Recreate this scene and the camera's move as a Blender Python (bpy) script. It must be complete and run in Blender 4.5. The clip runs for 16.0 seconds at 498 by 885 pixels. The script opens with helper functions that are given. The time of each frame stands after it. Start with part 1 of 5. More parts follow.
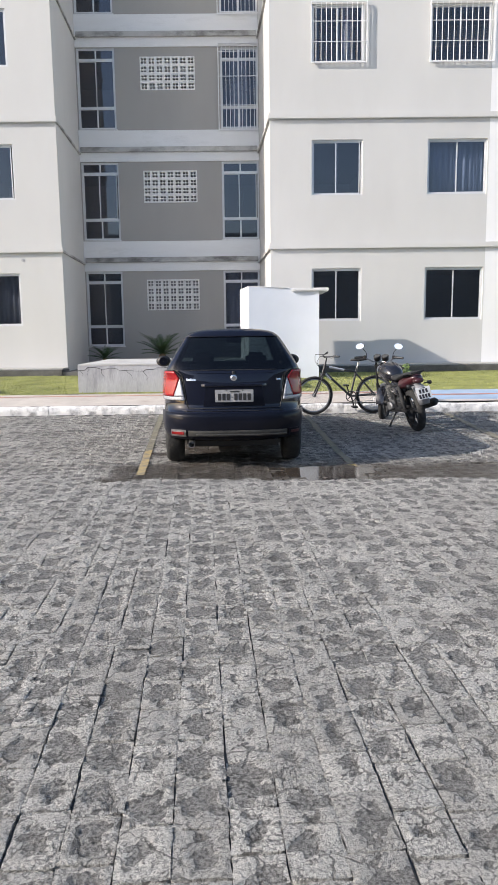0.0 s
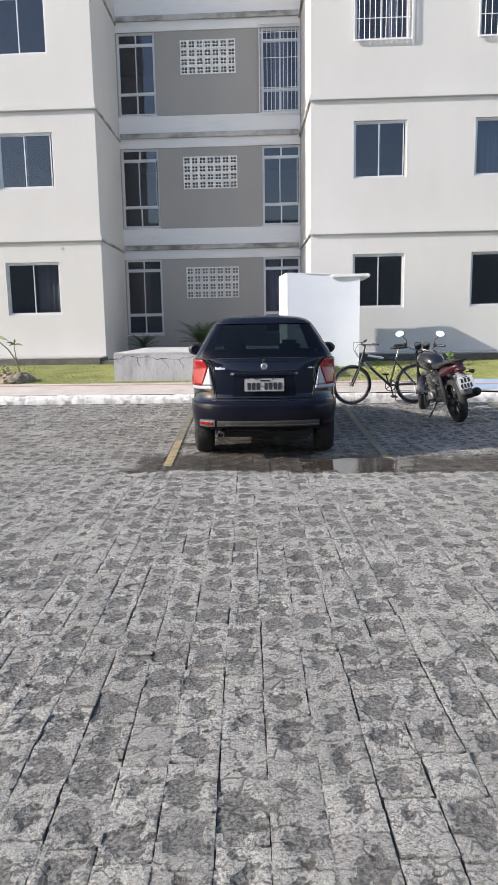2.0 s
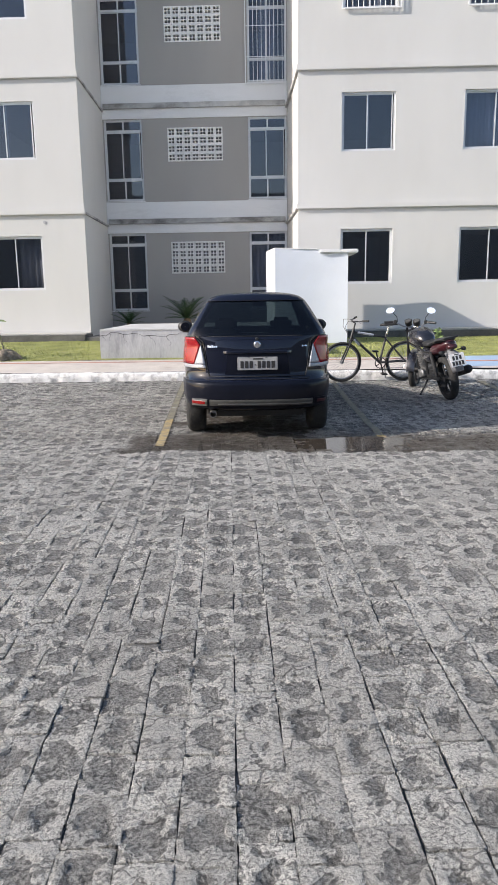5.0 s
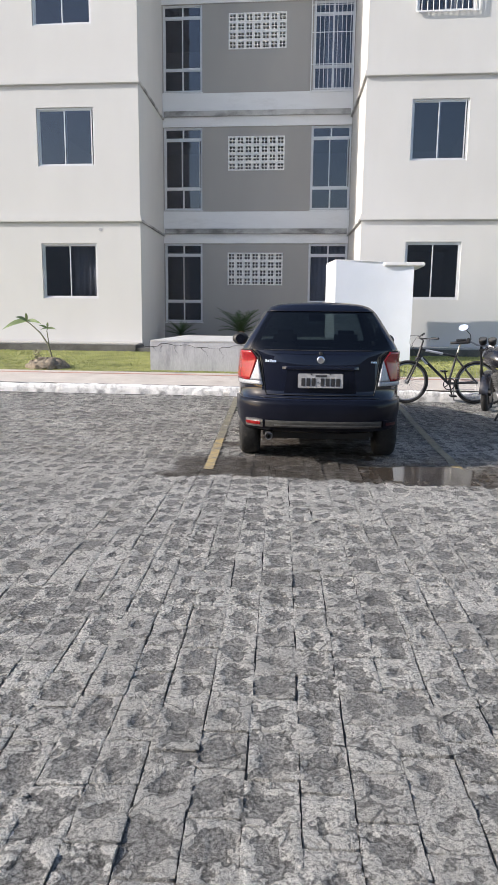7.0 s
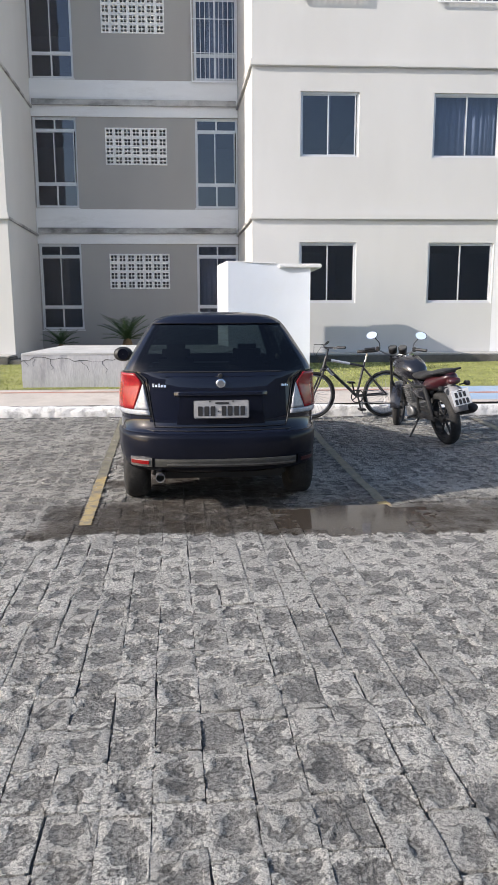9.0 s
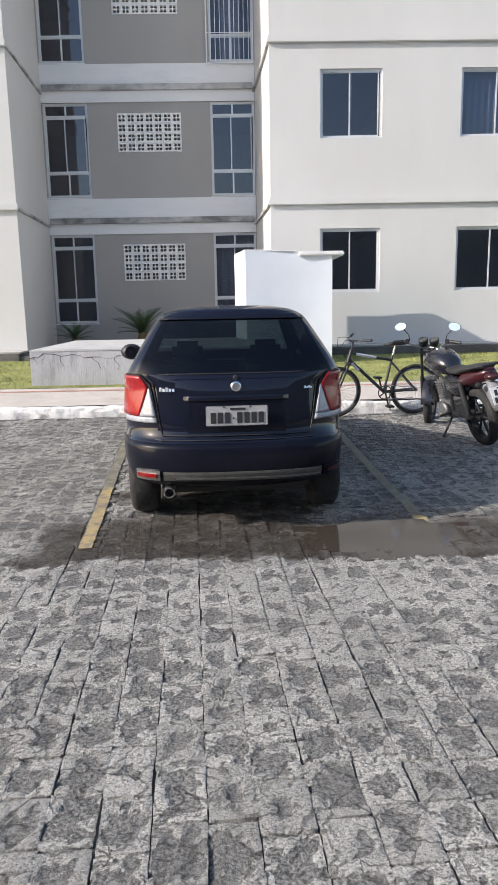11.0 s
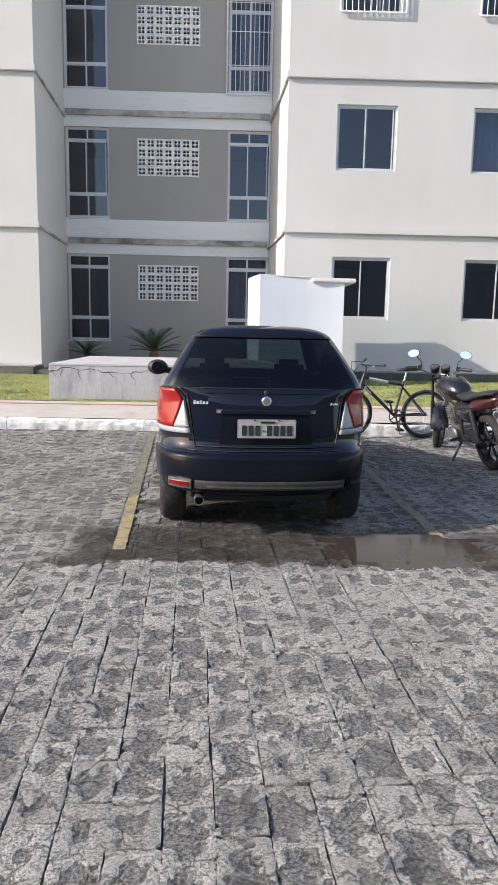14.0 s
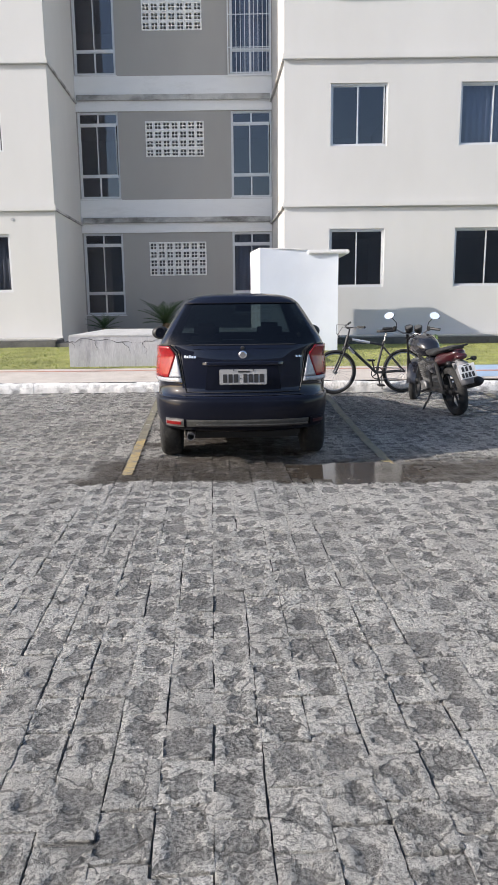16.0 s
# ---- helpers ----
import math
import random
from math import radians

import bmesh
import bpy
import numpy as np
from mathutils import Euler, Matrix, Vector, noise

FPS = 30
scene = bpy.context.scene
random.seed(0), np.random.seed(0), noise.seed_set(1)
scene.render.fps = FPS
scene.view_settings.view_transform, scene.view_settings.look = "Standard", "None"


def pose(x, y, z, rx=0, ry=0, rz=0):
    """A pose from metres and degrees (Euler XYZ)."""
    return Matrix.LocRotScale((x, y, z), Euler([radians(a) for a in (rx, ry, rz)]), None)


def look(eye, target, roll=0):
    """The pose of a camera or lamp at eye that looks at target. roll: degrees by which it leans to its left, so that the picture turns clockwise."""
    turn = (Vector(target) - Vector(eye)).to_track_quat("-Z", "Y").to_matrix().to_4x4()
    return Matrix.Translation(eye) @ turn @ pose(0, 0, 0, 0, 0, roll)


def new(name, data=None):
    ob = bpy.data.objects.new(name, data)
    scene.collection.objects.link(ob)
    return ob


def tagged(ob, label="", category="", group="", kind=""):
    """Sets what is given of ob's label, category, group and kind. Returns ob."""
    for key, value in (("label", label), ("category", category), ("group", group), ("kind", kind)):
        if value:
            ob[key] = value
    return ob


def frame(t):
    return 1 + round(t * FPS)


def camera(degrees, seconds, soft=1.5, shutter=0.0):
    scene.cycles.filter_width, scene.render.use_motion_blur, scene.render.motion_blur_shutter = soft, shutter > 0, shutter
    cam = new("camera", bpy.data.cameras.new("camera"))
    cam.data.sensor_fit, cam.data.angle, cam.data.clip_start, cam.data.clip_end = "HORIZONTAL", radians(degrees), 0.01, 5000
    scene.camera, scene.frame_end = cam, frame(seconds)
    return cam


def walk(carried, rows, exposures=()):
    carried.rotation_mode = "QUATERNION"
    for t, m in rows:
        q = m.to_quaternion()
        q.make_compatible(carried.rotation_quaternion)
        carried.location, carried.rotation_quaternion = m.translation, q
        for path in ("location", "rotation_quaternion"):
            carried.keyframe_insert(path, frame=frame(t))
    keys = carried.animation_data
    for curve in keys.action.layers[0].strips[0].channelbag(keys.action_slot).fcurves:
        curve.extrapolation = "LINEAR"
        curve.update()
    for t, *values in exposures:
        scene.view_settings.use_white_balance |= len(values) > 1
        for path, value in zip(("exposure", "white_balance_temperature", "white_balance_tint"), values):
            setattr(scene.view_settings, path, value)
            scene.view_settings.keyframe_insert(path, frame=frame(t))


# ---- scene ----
cam = camera(39.4, 16.0)
PATH = [
    (0, (0.272, -0.021, 1.395), (0.291, 1.956, 1.093), -0.7),
    (0.5, (0.281, -0.03, 1.399), (0.333, 1.948, 1.111), -1.1),
    (1, (0.294, -0.008, 1.391), (0.363, 1.965, 1.07), -0.8),
    (1.5, (0.36, 0.083, 1.396), (0.367, 2.063, 1.118), -1.7),
    (2, (0.415, 0.219, 1.377), (0.307, 2.189, 1.045), -0.9),
    (2.5, (0.433, 0.236, 1.388), (0.431, 2.214, 1.097), -2.1),
    (3, (0.426, 0.248, 1.396), (0.386, 2.222, 1.072), -1.4),
    (3.5, (0.423, 0.247, 1.395), (0.332, 2.216, 1.057), -1.9),
    (4, (0.42, 0.235, 1.389), (0.453, 2.21, 1.07), -0.4),
    (4.2, (0.404, 0.239, 1.414), (0.326, 2.208, 1.077), -0.7),
    (6.3, (0.22, 0.634, 1.374), (0.198, 2.589, 0.953), -1.1),
    (6.5, (0.226, 0.735, 1.374), (0.145, 2.703, 1.03), -1.2),
    (7, (0.182, 1.008, 1.35), (-0.014, 2.965, 0.991), 0.6),
    (7.5, (0.148, 1.242, 1.368), (0.19, 3.212, 1.029), -0.5),
    (8, (0.18, 1.557, 1.373), (0.185, 3.531, 1.048), -2.7),
    (8.5, (0.176, 1.914, 1.381), (0.113, 3.874, 0.987), 1.3),
    (9, (0.124, 2.221, 1.437), (0.229, 4.187, 1.084), -0.2),
    (9.5, (0.12, 2.53, 1.437), (0.163, 4.499, 1.088), -2.0),
    (9.7, (0.151, 2.655, 1.451), (0.187, 4.622, 1.09), -1.3),
    (11.8, (0.18, 2.819, 1.466), (0.227, 4.778, 1.067), -1.1),
    (12, (0.193, 2.792, 1.46), (0.234, 4.748, 1.047), -2.0),
    (12.5, (0.158, 2.76, 1.459), (0.237, 4.724, 1.088), -0.1),
    (13, (0.021, 2.782, 1.47), (0.153, 4.743, 1.098), 0.3),
    (13.5, (-0.095, 2.734, 1.463), (0.139, 4.685, 1.09), 0.3),
    (14, (-0.061, 2.56, 1.434), (-0.005, 4.534, 1.12), 1.1),
    (14.5, (0.036, 2.297, 1.414), (0.145, 4.262, 1.057), -1.1),
    (15, (0.019, 1.974, 1.414), (0.191, 3.929, 1.03), -0.8),
    (15.5, (0.102, 1.701, 1.4), (0.133, 3.673, 1.069), -1.0),
    (15.9, (0.24, 1.436, 1.383), (0.234, 3.378, 0.905), -0.6),
    (16, (0.263, 1.375, 1.378), (0.254, 3.337, 0.99), -0.6),
]
walk(cam, [(t, look(eye, target, roll)) for t, eye, target, roll in PATH], [(0, 0.48, 6550, 13), (16, 0.48, 6550, 13)])


# ---- light ----
SUN_EL, SUN_AZ = radians(26.5), math.atan2(0.29, 0.957)
SUN_DIR = Vector((math.cos(SUN_AZ) * math.cos(SUN_EL), math.sin(SUN_AZ) * math.cos(SUN_EL), -math.sin(SUN_EL)))
world = bpy.data.worlds.new("world")
scene.world = world
world.use_nodes = True
wn = world.node_tree.nodes
sky = wn.new("ShaderNodeTexSky")
sky.sky_type, sky.sun_disc = "NISHITA", False
sky.sun_elevation, sky.sun_rotation = SUN_EL, math.atan2(-SUN_DIR.x, -SUN_DIR.y)
sky.air_density, sky.dust_density = 1.0, 1.5
wn["Background"].inputs[1].default_value = 0.17
world.node_tree.links.new(sky.outputs[0], wn["Background"].inputs[0])
sun = new("sun", bpy.data.lights.new("sun", "SUN"))
sun.data.energy, sun.data.angle, sun.data.color = 4.4, radians(0.55), (1.0, 0.95, 0.87)
sun.matrix_world = Matrix.Translation((-30, -10, 20)) @ SUN_DIR.to_track_quat("-Z", "Y").to_matrix().to_4x4()


# ---- materials ----
def mat(name, rgb, rough=0.6, metal=0.0, var=0.12, scale=6.0, bump=0.2, fine=60.0, dirt=None, dirt_amount=0.4, dirt_scale=1.3, dirt_lo=0.52, coat=0.0, stretch=(1, 1, 1), spec=0.5):
    """Principled surface with coarse stains, fine grain and relief."""
    m = bpy.data.materials.new(name)
    m.use_nodes = True
    nt = m.node_tree
    n, l = nt.nodes, nt.links
    b = n["Principled BSDF"]
    b.inputs["Roughness"].default_value, b.inputs["Metallic"].default_value = rough, metal
    b.inputs["Coat Weight"].default_value = coat
    b.inputs["Specular IOR Level"].default_value = spec
    tc = n.new("ShaderNodeTexCoord")
    mp = n.new("ShaderNodeMapping")
    mp.inputs["Scale"].default_value = stretch
    l.new(tc.outputs["Object"], mp.inputs[0])

    def nz(sc, detail=5.0, r=0.6):
        q = n.new("ShaderNodeTexNoise")
        q.inputs["Scale"].default_value, q.inputs["Detail"].default_value, q.inputs["Roughness"].default_value = sc, detail, r
        l.new(mp.outputs[0], q.inputs["Vector"])
        return q

    big, small = nz(scale), nz(fine, 4.0)
    ramp = n.new("ShaderNodeMapRange")
    ramp.inputs[1].default_value, ramp.inputs[2].default_value = 0.3, 0.7
    ramp.inputs[3].default_value, ramp.inputs[4].default_value = 1 - var, 1 + var
    l.new(big.outputs[0], ramp.inputs[0])
    r2 = n.new("ShaderNodeMapRange")
    r2.inputs[1].default_value, r2.inputs[2].default_value = 0.3, 0.7
    r2.inputs[3].default_value, r2.inputs[4].default_value = 1 - var * 0.6, 1 + var * 0.6
    l.new(small.outputs[0], r2.inputs[0])
    mul = n.new("ShaderNodeMath")
    mul.operation = "MULTIPLY"
    l.new(ramp.outputs[0], mul.inputs[0])
    l.new(r2.outputs[0], mul.inputs[1])
    col = n.new("ShaderNodeVectorMath")
    col.operation = "SCALE"
    col.inputs[0].default_value = rgb
    l.new(mul.outputs[0], col.inputs["Scale"])
    out = col.outputs[0]
    if dirt:
        d = nz(dirt_scale, 8.0, 0.7)
        dr = n.new("ShaderNodeMapRange")
        dr.inputs[1].default_value, dr.inputs[2].default_value = dirt_lo, dirt_lo + 0.2
        dr.inputs[3].default_value, dr.inputs[4].default_value = 0.0, dirt_amount
        l.new(d.outputs[0], dr.inputs[0])
        mx = n.new("ShaderNodeMix")
        mx.data_type = "RGBA"
        l.new(dr.outputs[0], mx.inputs[0])
        l.new(out, mx.inputs[6])
        mx.inputs[7].default_value = (*dirt, 1)
        out = mx.outputs[2]
    l.new(out, b.inputs["Base Color"])
    if bump:
        bp = n.new("ShaderNodeBump")
        bp.inputs["Strength"].default_value, bp.inputs["Distance"].default_value = bump, 0.01
        l.new(small.outputs[0], bp.inputs["Height"])
        l.new(bp.outputs[0], b.inputs["Normal"])
    return m


def glass_mat(name, tint, gloss_rough=0.02, ior=1.5):
    """Thin tinted pane: tinted see-through with a Fresnel gloss."""
    m = bpy.data.materials.new(name)
    m.use_nodes = True
    n, l = m.node_tree.nodes, m.node_tree.links
    n.remove(n["Principled BSDF"])
    tr, gl, lw, mx = n.new("ShaderNodeBsdfTransparent"), n.new("ShaderNodeBsdfGlossy"), n.new("ShaderNodeLayerWeight"), n.new("ShaderNodeMixShader")
    tr.inputs[0].default_value = (*tint, 1)
    gl.inputs["Roughness"].default_value = gloss_rough
    gl.inputs["Color"].default_value = (0.86, 0.87, 0.92, 1)
    lw.inputs[0].default_value = 0.5
    r0 = ((ior - 1) / (ior + 1)) ** 2
    pw, ma = n.new("ShaderNodeMath"), n.new("ShaderNodeMath")
    pw.operation, ma.operation = "POWER", "MULTIPLY_ADD"
    pw.inputs[1].default_value, ma.inputs[1].default_value, ma.inputs[2].default_value = 5.0, 1 - r0, r0
    l.new(lw.outputs["Facing"], pw.inputs[0])
    l.new(pw.outputs[0], ma.inputs[0])
    l.new(ma.outputs[0], mx.inputs[0])
    l.new(tr.outputs[0], mx.inputs[1])
    l.new(gl.outputs[0], mx.inputs[2])
    l.new(mx.outputs[0], n["Material Output"].inputs[0])
    return m


def stone_mat():
    """Worn paving blocks: pale crust, broken dark hollows inside each block, a wetted stain beside the parked car and
    painted shade under it.
    """
    m = bpy.data.materials.new("paving_block")
    m.use_nodes = True
    n, l = m.node_tree.nodes, m.node_tree.links
    b = n["Principled BSDF"]
    geo = n.new("ShaderNodeNewGeometry")

    def nz(sc, detail=5.0, r=0.6, dist=0.0):
        q = n.new("ShaderNodeTexNoise")
        q.inputs["Scale"].default_value, q.inputs["Detail"].default_value, q.inputs["Roughness"].default_value = sc, detail, r
        q.inputs["Distortion"].default_value = dist
        l.new(geo.outputs["Position"], q.inputs["Vector"])
        return q.outputs[0]

    def math_node(op, a, c):
        q = n.new("ShaderNodeMath")
        q.operation = op
        for k, v in ((0, a), (1, c)):
            if isinstance(v, (int, float)):
                q.inputs[k].default_value = v
            else:
                l.new(v, q.inputs[k])
        return q.outputs[0]

    def span(v, a, c, lo, hi):
        q = n.new("ShaderNodeMapRange")
        q.interpolation_type = "SMOOTHSTEP"
        for k, x in ((1, a), (2, c), (3, lo), (4, hi)):
            q.inputs[k].default_value = x
        l.new(v, q.inputs[0])
        return q.outputs[0]

    def mix(f, a, c):
        q = n.new("ShaderNodeMix")
        q.data_type = "RGBA"
        l.new(f, q.inputs[0])
        for k, v in ((6, a), (7, c)):
            if isinstance(v, tuple):
                q.inputs[k].default_value = (*v, 1)
            else:
                l.new(v, q.inputs[k])
        return q.outputs[2]

    wear, tone = n.new("ShaderNodeAttribute"), n.new("ShaderNodeAttribute")
    wear.attribute_name, tone.attribute_name = "wear", "tone"
    mid, fine, grit = nz(38, 8.0, 0.72, 0.9), nz(85, 6.0, 0.72), nz(300, 3.0, 0.6)
    soft, streak = nz(9.0, 6.0, 0.68, 0.5), nz(30, 7.0, 0.72, 2.2)
    hollow = math_node("ADD", wear.outputs["Fac"], math_node("MULTIPLY", math_node("SUBTRACT", mid, 0.5), 1.9))
    pit = span(hollow, 0.44, 0.54, 0.0, 1.0)
    # hollow edges: step shadow painted as a dark rim, next to a bright lip
    rim = math_node("MULTIPLY", span(hollow, 0.40, 0.47, 0, 1), span(hollow, 0.50, 0.58, 1, 0))
    lip = math_node("MULTIPLY", span(hollow, 0.14, 0.30, 0, 1), span(hollow, 0.34, 0.42, 1, 0))
    crust = mix(span(fine, 0.38, 0.56, 0, 1), (0.42, 0.412, 0.39), (0.98, 0.958, 0.91))
    crust = mix(span(streak, 0.40, 0.48, 0.85, 0.0), crust, (0.13, 0.128, 0.123))
    crust = mix(span(soft, 0.46, 0.60, 0, 0.55), crust, (0.84, 0.82, 0.775))
    crust = mix(math_node("MULTIPLY", lip, 0.55), crust, (0.95, 0.93, 0.88))
    deep = mix(span(fine, 0.36, 0.64, 0, 1), (0.12, 0.118, 0.114), (0.58, 0.57, 0.545))
    col = mix(pit, crust, deep)
    col = mix(math_node("MULTIPLY", rim, math_node("MULTIPLY", span(streak, 0.40, 0.58, 0.2, 1.0), 0.9)), col, (0.03, 0.03, 0.029))
    col = mix(span(tone.outputs["Fac"], 0.0, 1.0, 0.34, 0.0), col, (0.24, 0.235, 0.226))
    col = mix(span(nz(0.55, 4.0), 0.46, 0.68, 0, 0.2), col, (0.20, 0.197, 0.19))
    warp = n.new("ShaderNodeTexNoise")
    warp.inputs["Scale"].default_value, warp.inputs["Detail"].default_value = 14.0, 6.0
    l.new(geo.outputs["Position"], warp.inputs["Vector"])
    bend = n.new("ShaderNodeVectorMath")
    bend.operation = "MULTIPLY_ADD"
    bend.inputs[1].default_value = (0.13, 0.13, 0.0)
    l.new(warp.outputs["Color"], bend.inputs[0])
    l.new(geo.outputs["Position"], bend.inputs[2])
    cells = n.new("ShaderNodeTexVoronoi")
    cells.feature = "DISTANCE_TO_EDGE"
    cells.inputs["Scale"].default_value = 8.5
    l.new(bend.outputs[0], cells.inputs["Vector"])
    crack = math_node("MULTIPLY", span(cells.outputs["Distance"], 0.015, 0.06, 1, 0), span(soft, 0.47, 0.53, 0, 1))
    col = mix(math_node("MULTIPLY", crack, 0.62), col, (0.05, 0.049, 0.047))
    sp = math_node("MULTIPLY", span(grit, 0.34, 0.44, 1, 0), 0.6)
    col = mix(sp, col, (0.06, 0.06, 0.06))
    # wet stain in a strip behind the car; shade painted in under the car
    xyz = n.new("ShaderNodeSeparateXYZ")
    l.new(geo.outputs["Position"], xyz.inputs[0])
    edge = math_node("SUBTRACT", math_node("MULTIPLY", nz(1.5, 6.0, 0.65), 0.8), 0.4)
    yy = math_node("ADD", xyz.outputs[1], edge)
    xx = math_node("ADD", xyz.outputs[0], math_node("MULTIPLY", edge, 2.0))
    strip = math_node("MULTIPLY", span(yy, 6.72, 6.82, 0, 1), span(yy, 7.3, 7.9, 1, 0))
    strip = math_node("MULTIPLY", strip, math_node("MULTIPLY", span(xx, -1.35, -0.9, 0, 1), span(xx, 2.6, 4.2, 1, 0)))
    park = math_node("MULTIPLY", span(yy, 7.0, 7.5, 0, 1), span(nz(0.9, 5.0, 0.7), 0.36, 0.62, 0.45, 1.0))
    # the car's own shade on the ground, painted as dark brown
    car_shade = math_node("MULTIPLY", math_node("MULTIPLY", span(xx, -0.75, -0.45, 0, 1), span(xx, 0.75, 1.0, 1, 0)), math_node("MULTIPLY", span(yy, 7.2, 7.6, 0, 1), span(yy, 9.5, 10.5, 1, 0)))
    wet_shade = math_node("MAXIMUM", math_node("MAXIMUM", strip, math_node("MULTIPLY", car_shade, 1.0)), math_node("MULTIPLY", park, 0.3))
    wet_shade_f = math_node("MULTIPLY", span(wet_shade, 0.0, 1.0, 0.0, 0.96), span(nz(5.0, 5.0, 0.7), 0.36, 0.58, 0.78, 1.0))
    col = mix(wet_shade_f, col, (0.046, 0.031, 0.020))
    l.new(col, b.inputs["Base Color"])
    l.new(span(strip, 0.3, 1.0, 0.85, 0.3), b.inputs["Roughness"])
    hgt = math_node("ADD", math_node("SUBTRACT", math_node("MULTIPLY", pit, -0.85), math_node("MULTIPLY", crack, 0.4)), math_node("ADD", math_node("MULTIPLY", fine, 0.9), math_node("ADD", math_node("MULTIPLY", mid, 2.2), math_node("MULTIPLY", grit, 0.25))))
    bp = n.new("ShaderNodeBump")
    bp.inputs["Strength"].default_value, bp.inputs["Distance"].default_value = 1.0, 0.055
    l.new(hgt, bp.inputs["Height"])
    l.new(bp.outputs[0], b.inputs["Normal"])
    return m


M_FACADE = mat("facade_paint", (0.60, 0.595, 0.58), 0.85, var=0.035, scale=0.8, bump=0.12, fine=120, dirt=(0.55, 0.54, 0.52), dirt_amount=0.35, dirt_scale=0.5, stretch=(1, 1, 0.35))
M_FACADE_PALE = mat("pale_facade_paint", (0.82, 0.82, 0.82), 0.85, var=0.03, scale=0.8, bump=0.1, fine=120)
M_GREY = mat("grey_facade_paint", (0.375, 0.36, 0.338), 0.85, var=0.05, scale=0.7, bump=0.1, fine=120, stretch=(1, 1, 0.4))
M_BAND = mat("white_band_paint", (0.80, 0.795, 0.79), 0.85, var=0.05, scale=1.2, bump=0.1, fine=90, dirt=(0.42, 0.41, 0.39), dirt_amount=0.4, dirt_scale=1.2, stretch=(0.5, 1, 2))
M_LEDGE = mat("stained_ledge", (0.52, 0.51, 0.49), 0.9, var=0.15, scale=2.0, bump=0.3, dirt=(0.13, 0.125, 0.12), dirt_amount=0.95, dirt_scale=1.6, dirt_lo=0.45, stretch=(0.6, 1, 1))
M_TANK = mat("white_wash", (0.66, 0.70, 0.76), 0.7, var=0.04, scale=1.0, bump=0.15, fine=60, dirt=(0.62, 0.64, 0.68), dirt_amount=0.3, dirt_scale=0.8)
M_CONCRETE = mat("cracked_concrete", (0.43, 0.435, 0.45), 0.9, var=0.16, scale=2.5, bump=0.4, fine=50, dirt=(0.20, 0.20, 0.215), dirt_amount=0.65, dirt_scale=5.0, dirt_lo=0.46, stretch=(1, 1, 0.22))
M_CRACK = mat("crack_shadow", (0.07, 0.07, 0.07), 0.95, var=0.2)
M_PLINTH = mat("dark_apron_concrete", (0.11, 0.107, 0.102), 0.95, var=0.35, scale=3.0, bump=0.4, dirt=(0.2, 0.2, 0.19), dirt_amount=0.5)
M_APRON = mat("pale_apron_concrete", (0.42, 0.41, 0.39), 0.9, var=0.12, bump=0.3)
M_KERB = mat("worn_white_kerb_paint", (0.80, 0.795, 0.78), 0.9, var=0.12, scale=5, bump=0.6, fine=35, dirt=(0.16, 0.155, 0.15), dirt_amount=0.9, dirt_scale=4.5, dirt_lo=0.49)
M_WALK = mat("pink_sidewalk_concrete", (0.50, 0.455, 0.41), 0.9, var=0.12, scale=2.0, bump=0.3, dirt=(0.33, 0.27, 0.23), dirt_amount=0.6, dirt_scale=1.5)
M_WALK_RED = mat("red_sidewalk_stripe", (0.42, 0.2, 0.155), 0.9, var=0.2, scale=3.0, bump=0.3, dirt=(0.42, 0.36, 0.32), dirt_amount=0.7, dirt_scale=3)
M_WALK_BLUE = mat("blue_court_paint", (0.30, 0.41, 0.55), 0.8, var=0.12, scale=3.0, bump=0.2, dirt=(0.42, 0.44, 0.48), dirt_amount=0.6, dirt_scale=2.5)
M_MORTAR = mat("joint_sand", (0.13, 0.126, 0.118), 0.95, var=0.3, scale=4, bump=0.6)
M_STONE = stone_mat()
M_YELLOW = mat("worn_yellow_paint", (0.54, 0.40, 0.16), 0.85, var=0.35, scale=9, bump=0.5, dirt=(0.17, 0.155, 0.13), dirt_amount=0.95, dirt_scale=9, dirt_lo=0.37)
M_YELLOW_OLD = mat("faded_yellow_paint", (0.19, 0.175, 0.13), 0.85, var=0.3, scale=9, bump=0.5, dirt=(0.13, 0.128, 0.125), dirt_amount=1.0, dirt_scale=5)
M_SOIL = mat("lawn_soil", (0.23, 0.245, 0.08), 0.95, var=0.3, scale=3.0, bump=0.5, dirt=(0.24, 0.21, 0.12), dirt_amount=0.6, dirt_scale=1.5)
M_GRASS = mat("grass_blade", (0.28, 0.30, 0.09), 0.7, var=0.35, scale=1.5, bump=0, fine=9)
M_ALU = mat("brushed_aluminium", (0.66, 0.67, 0.68), 0.42, 0.35, var=0.06, bump=0.0)
M_GRILLE = mat("white_grille_paint", (0.78, 0.78, 0.78), 0.5, var=0.05, bump=0)
M_PANE = glass_mat("window_glass", (0.58, 0.60, 0.66), ior=1.8)
M_ROOM = mat("dim_room_plaster", (0.30, 0.30, 0.31), 0.9, var=0.1, bump=0)
M_CURTAIN = mat("pale_curtain_cloth", (0.62, 0.62, 0.62), 0.9, var=0.12, scale=4, bump=0.1)
M_CURTAIN_BLUE = mat("blue_curtain_cloth", (0.36, 0.43, 0.53), 0.9, var=0.12, scale=4, bump=0.1)
M_COBOGO = mat("white_cobogo", (0.80, 0.79, 0.76), 0.85, var=0.08, scale=4, bump=0.1)
M_BACK = mat("unseen_wall_paint", (0.46, 0.455, 0.44), 0.85, var=0.1, scale=0.5, bump=0.1)


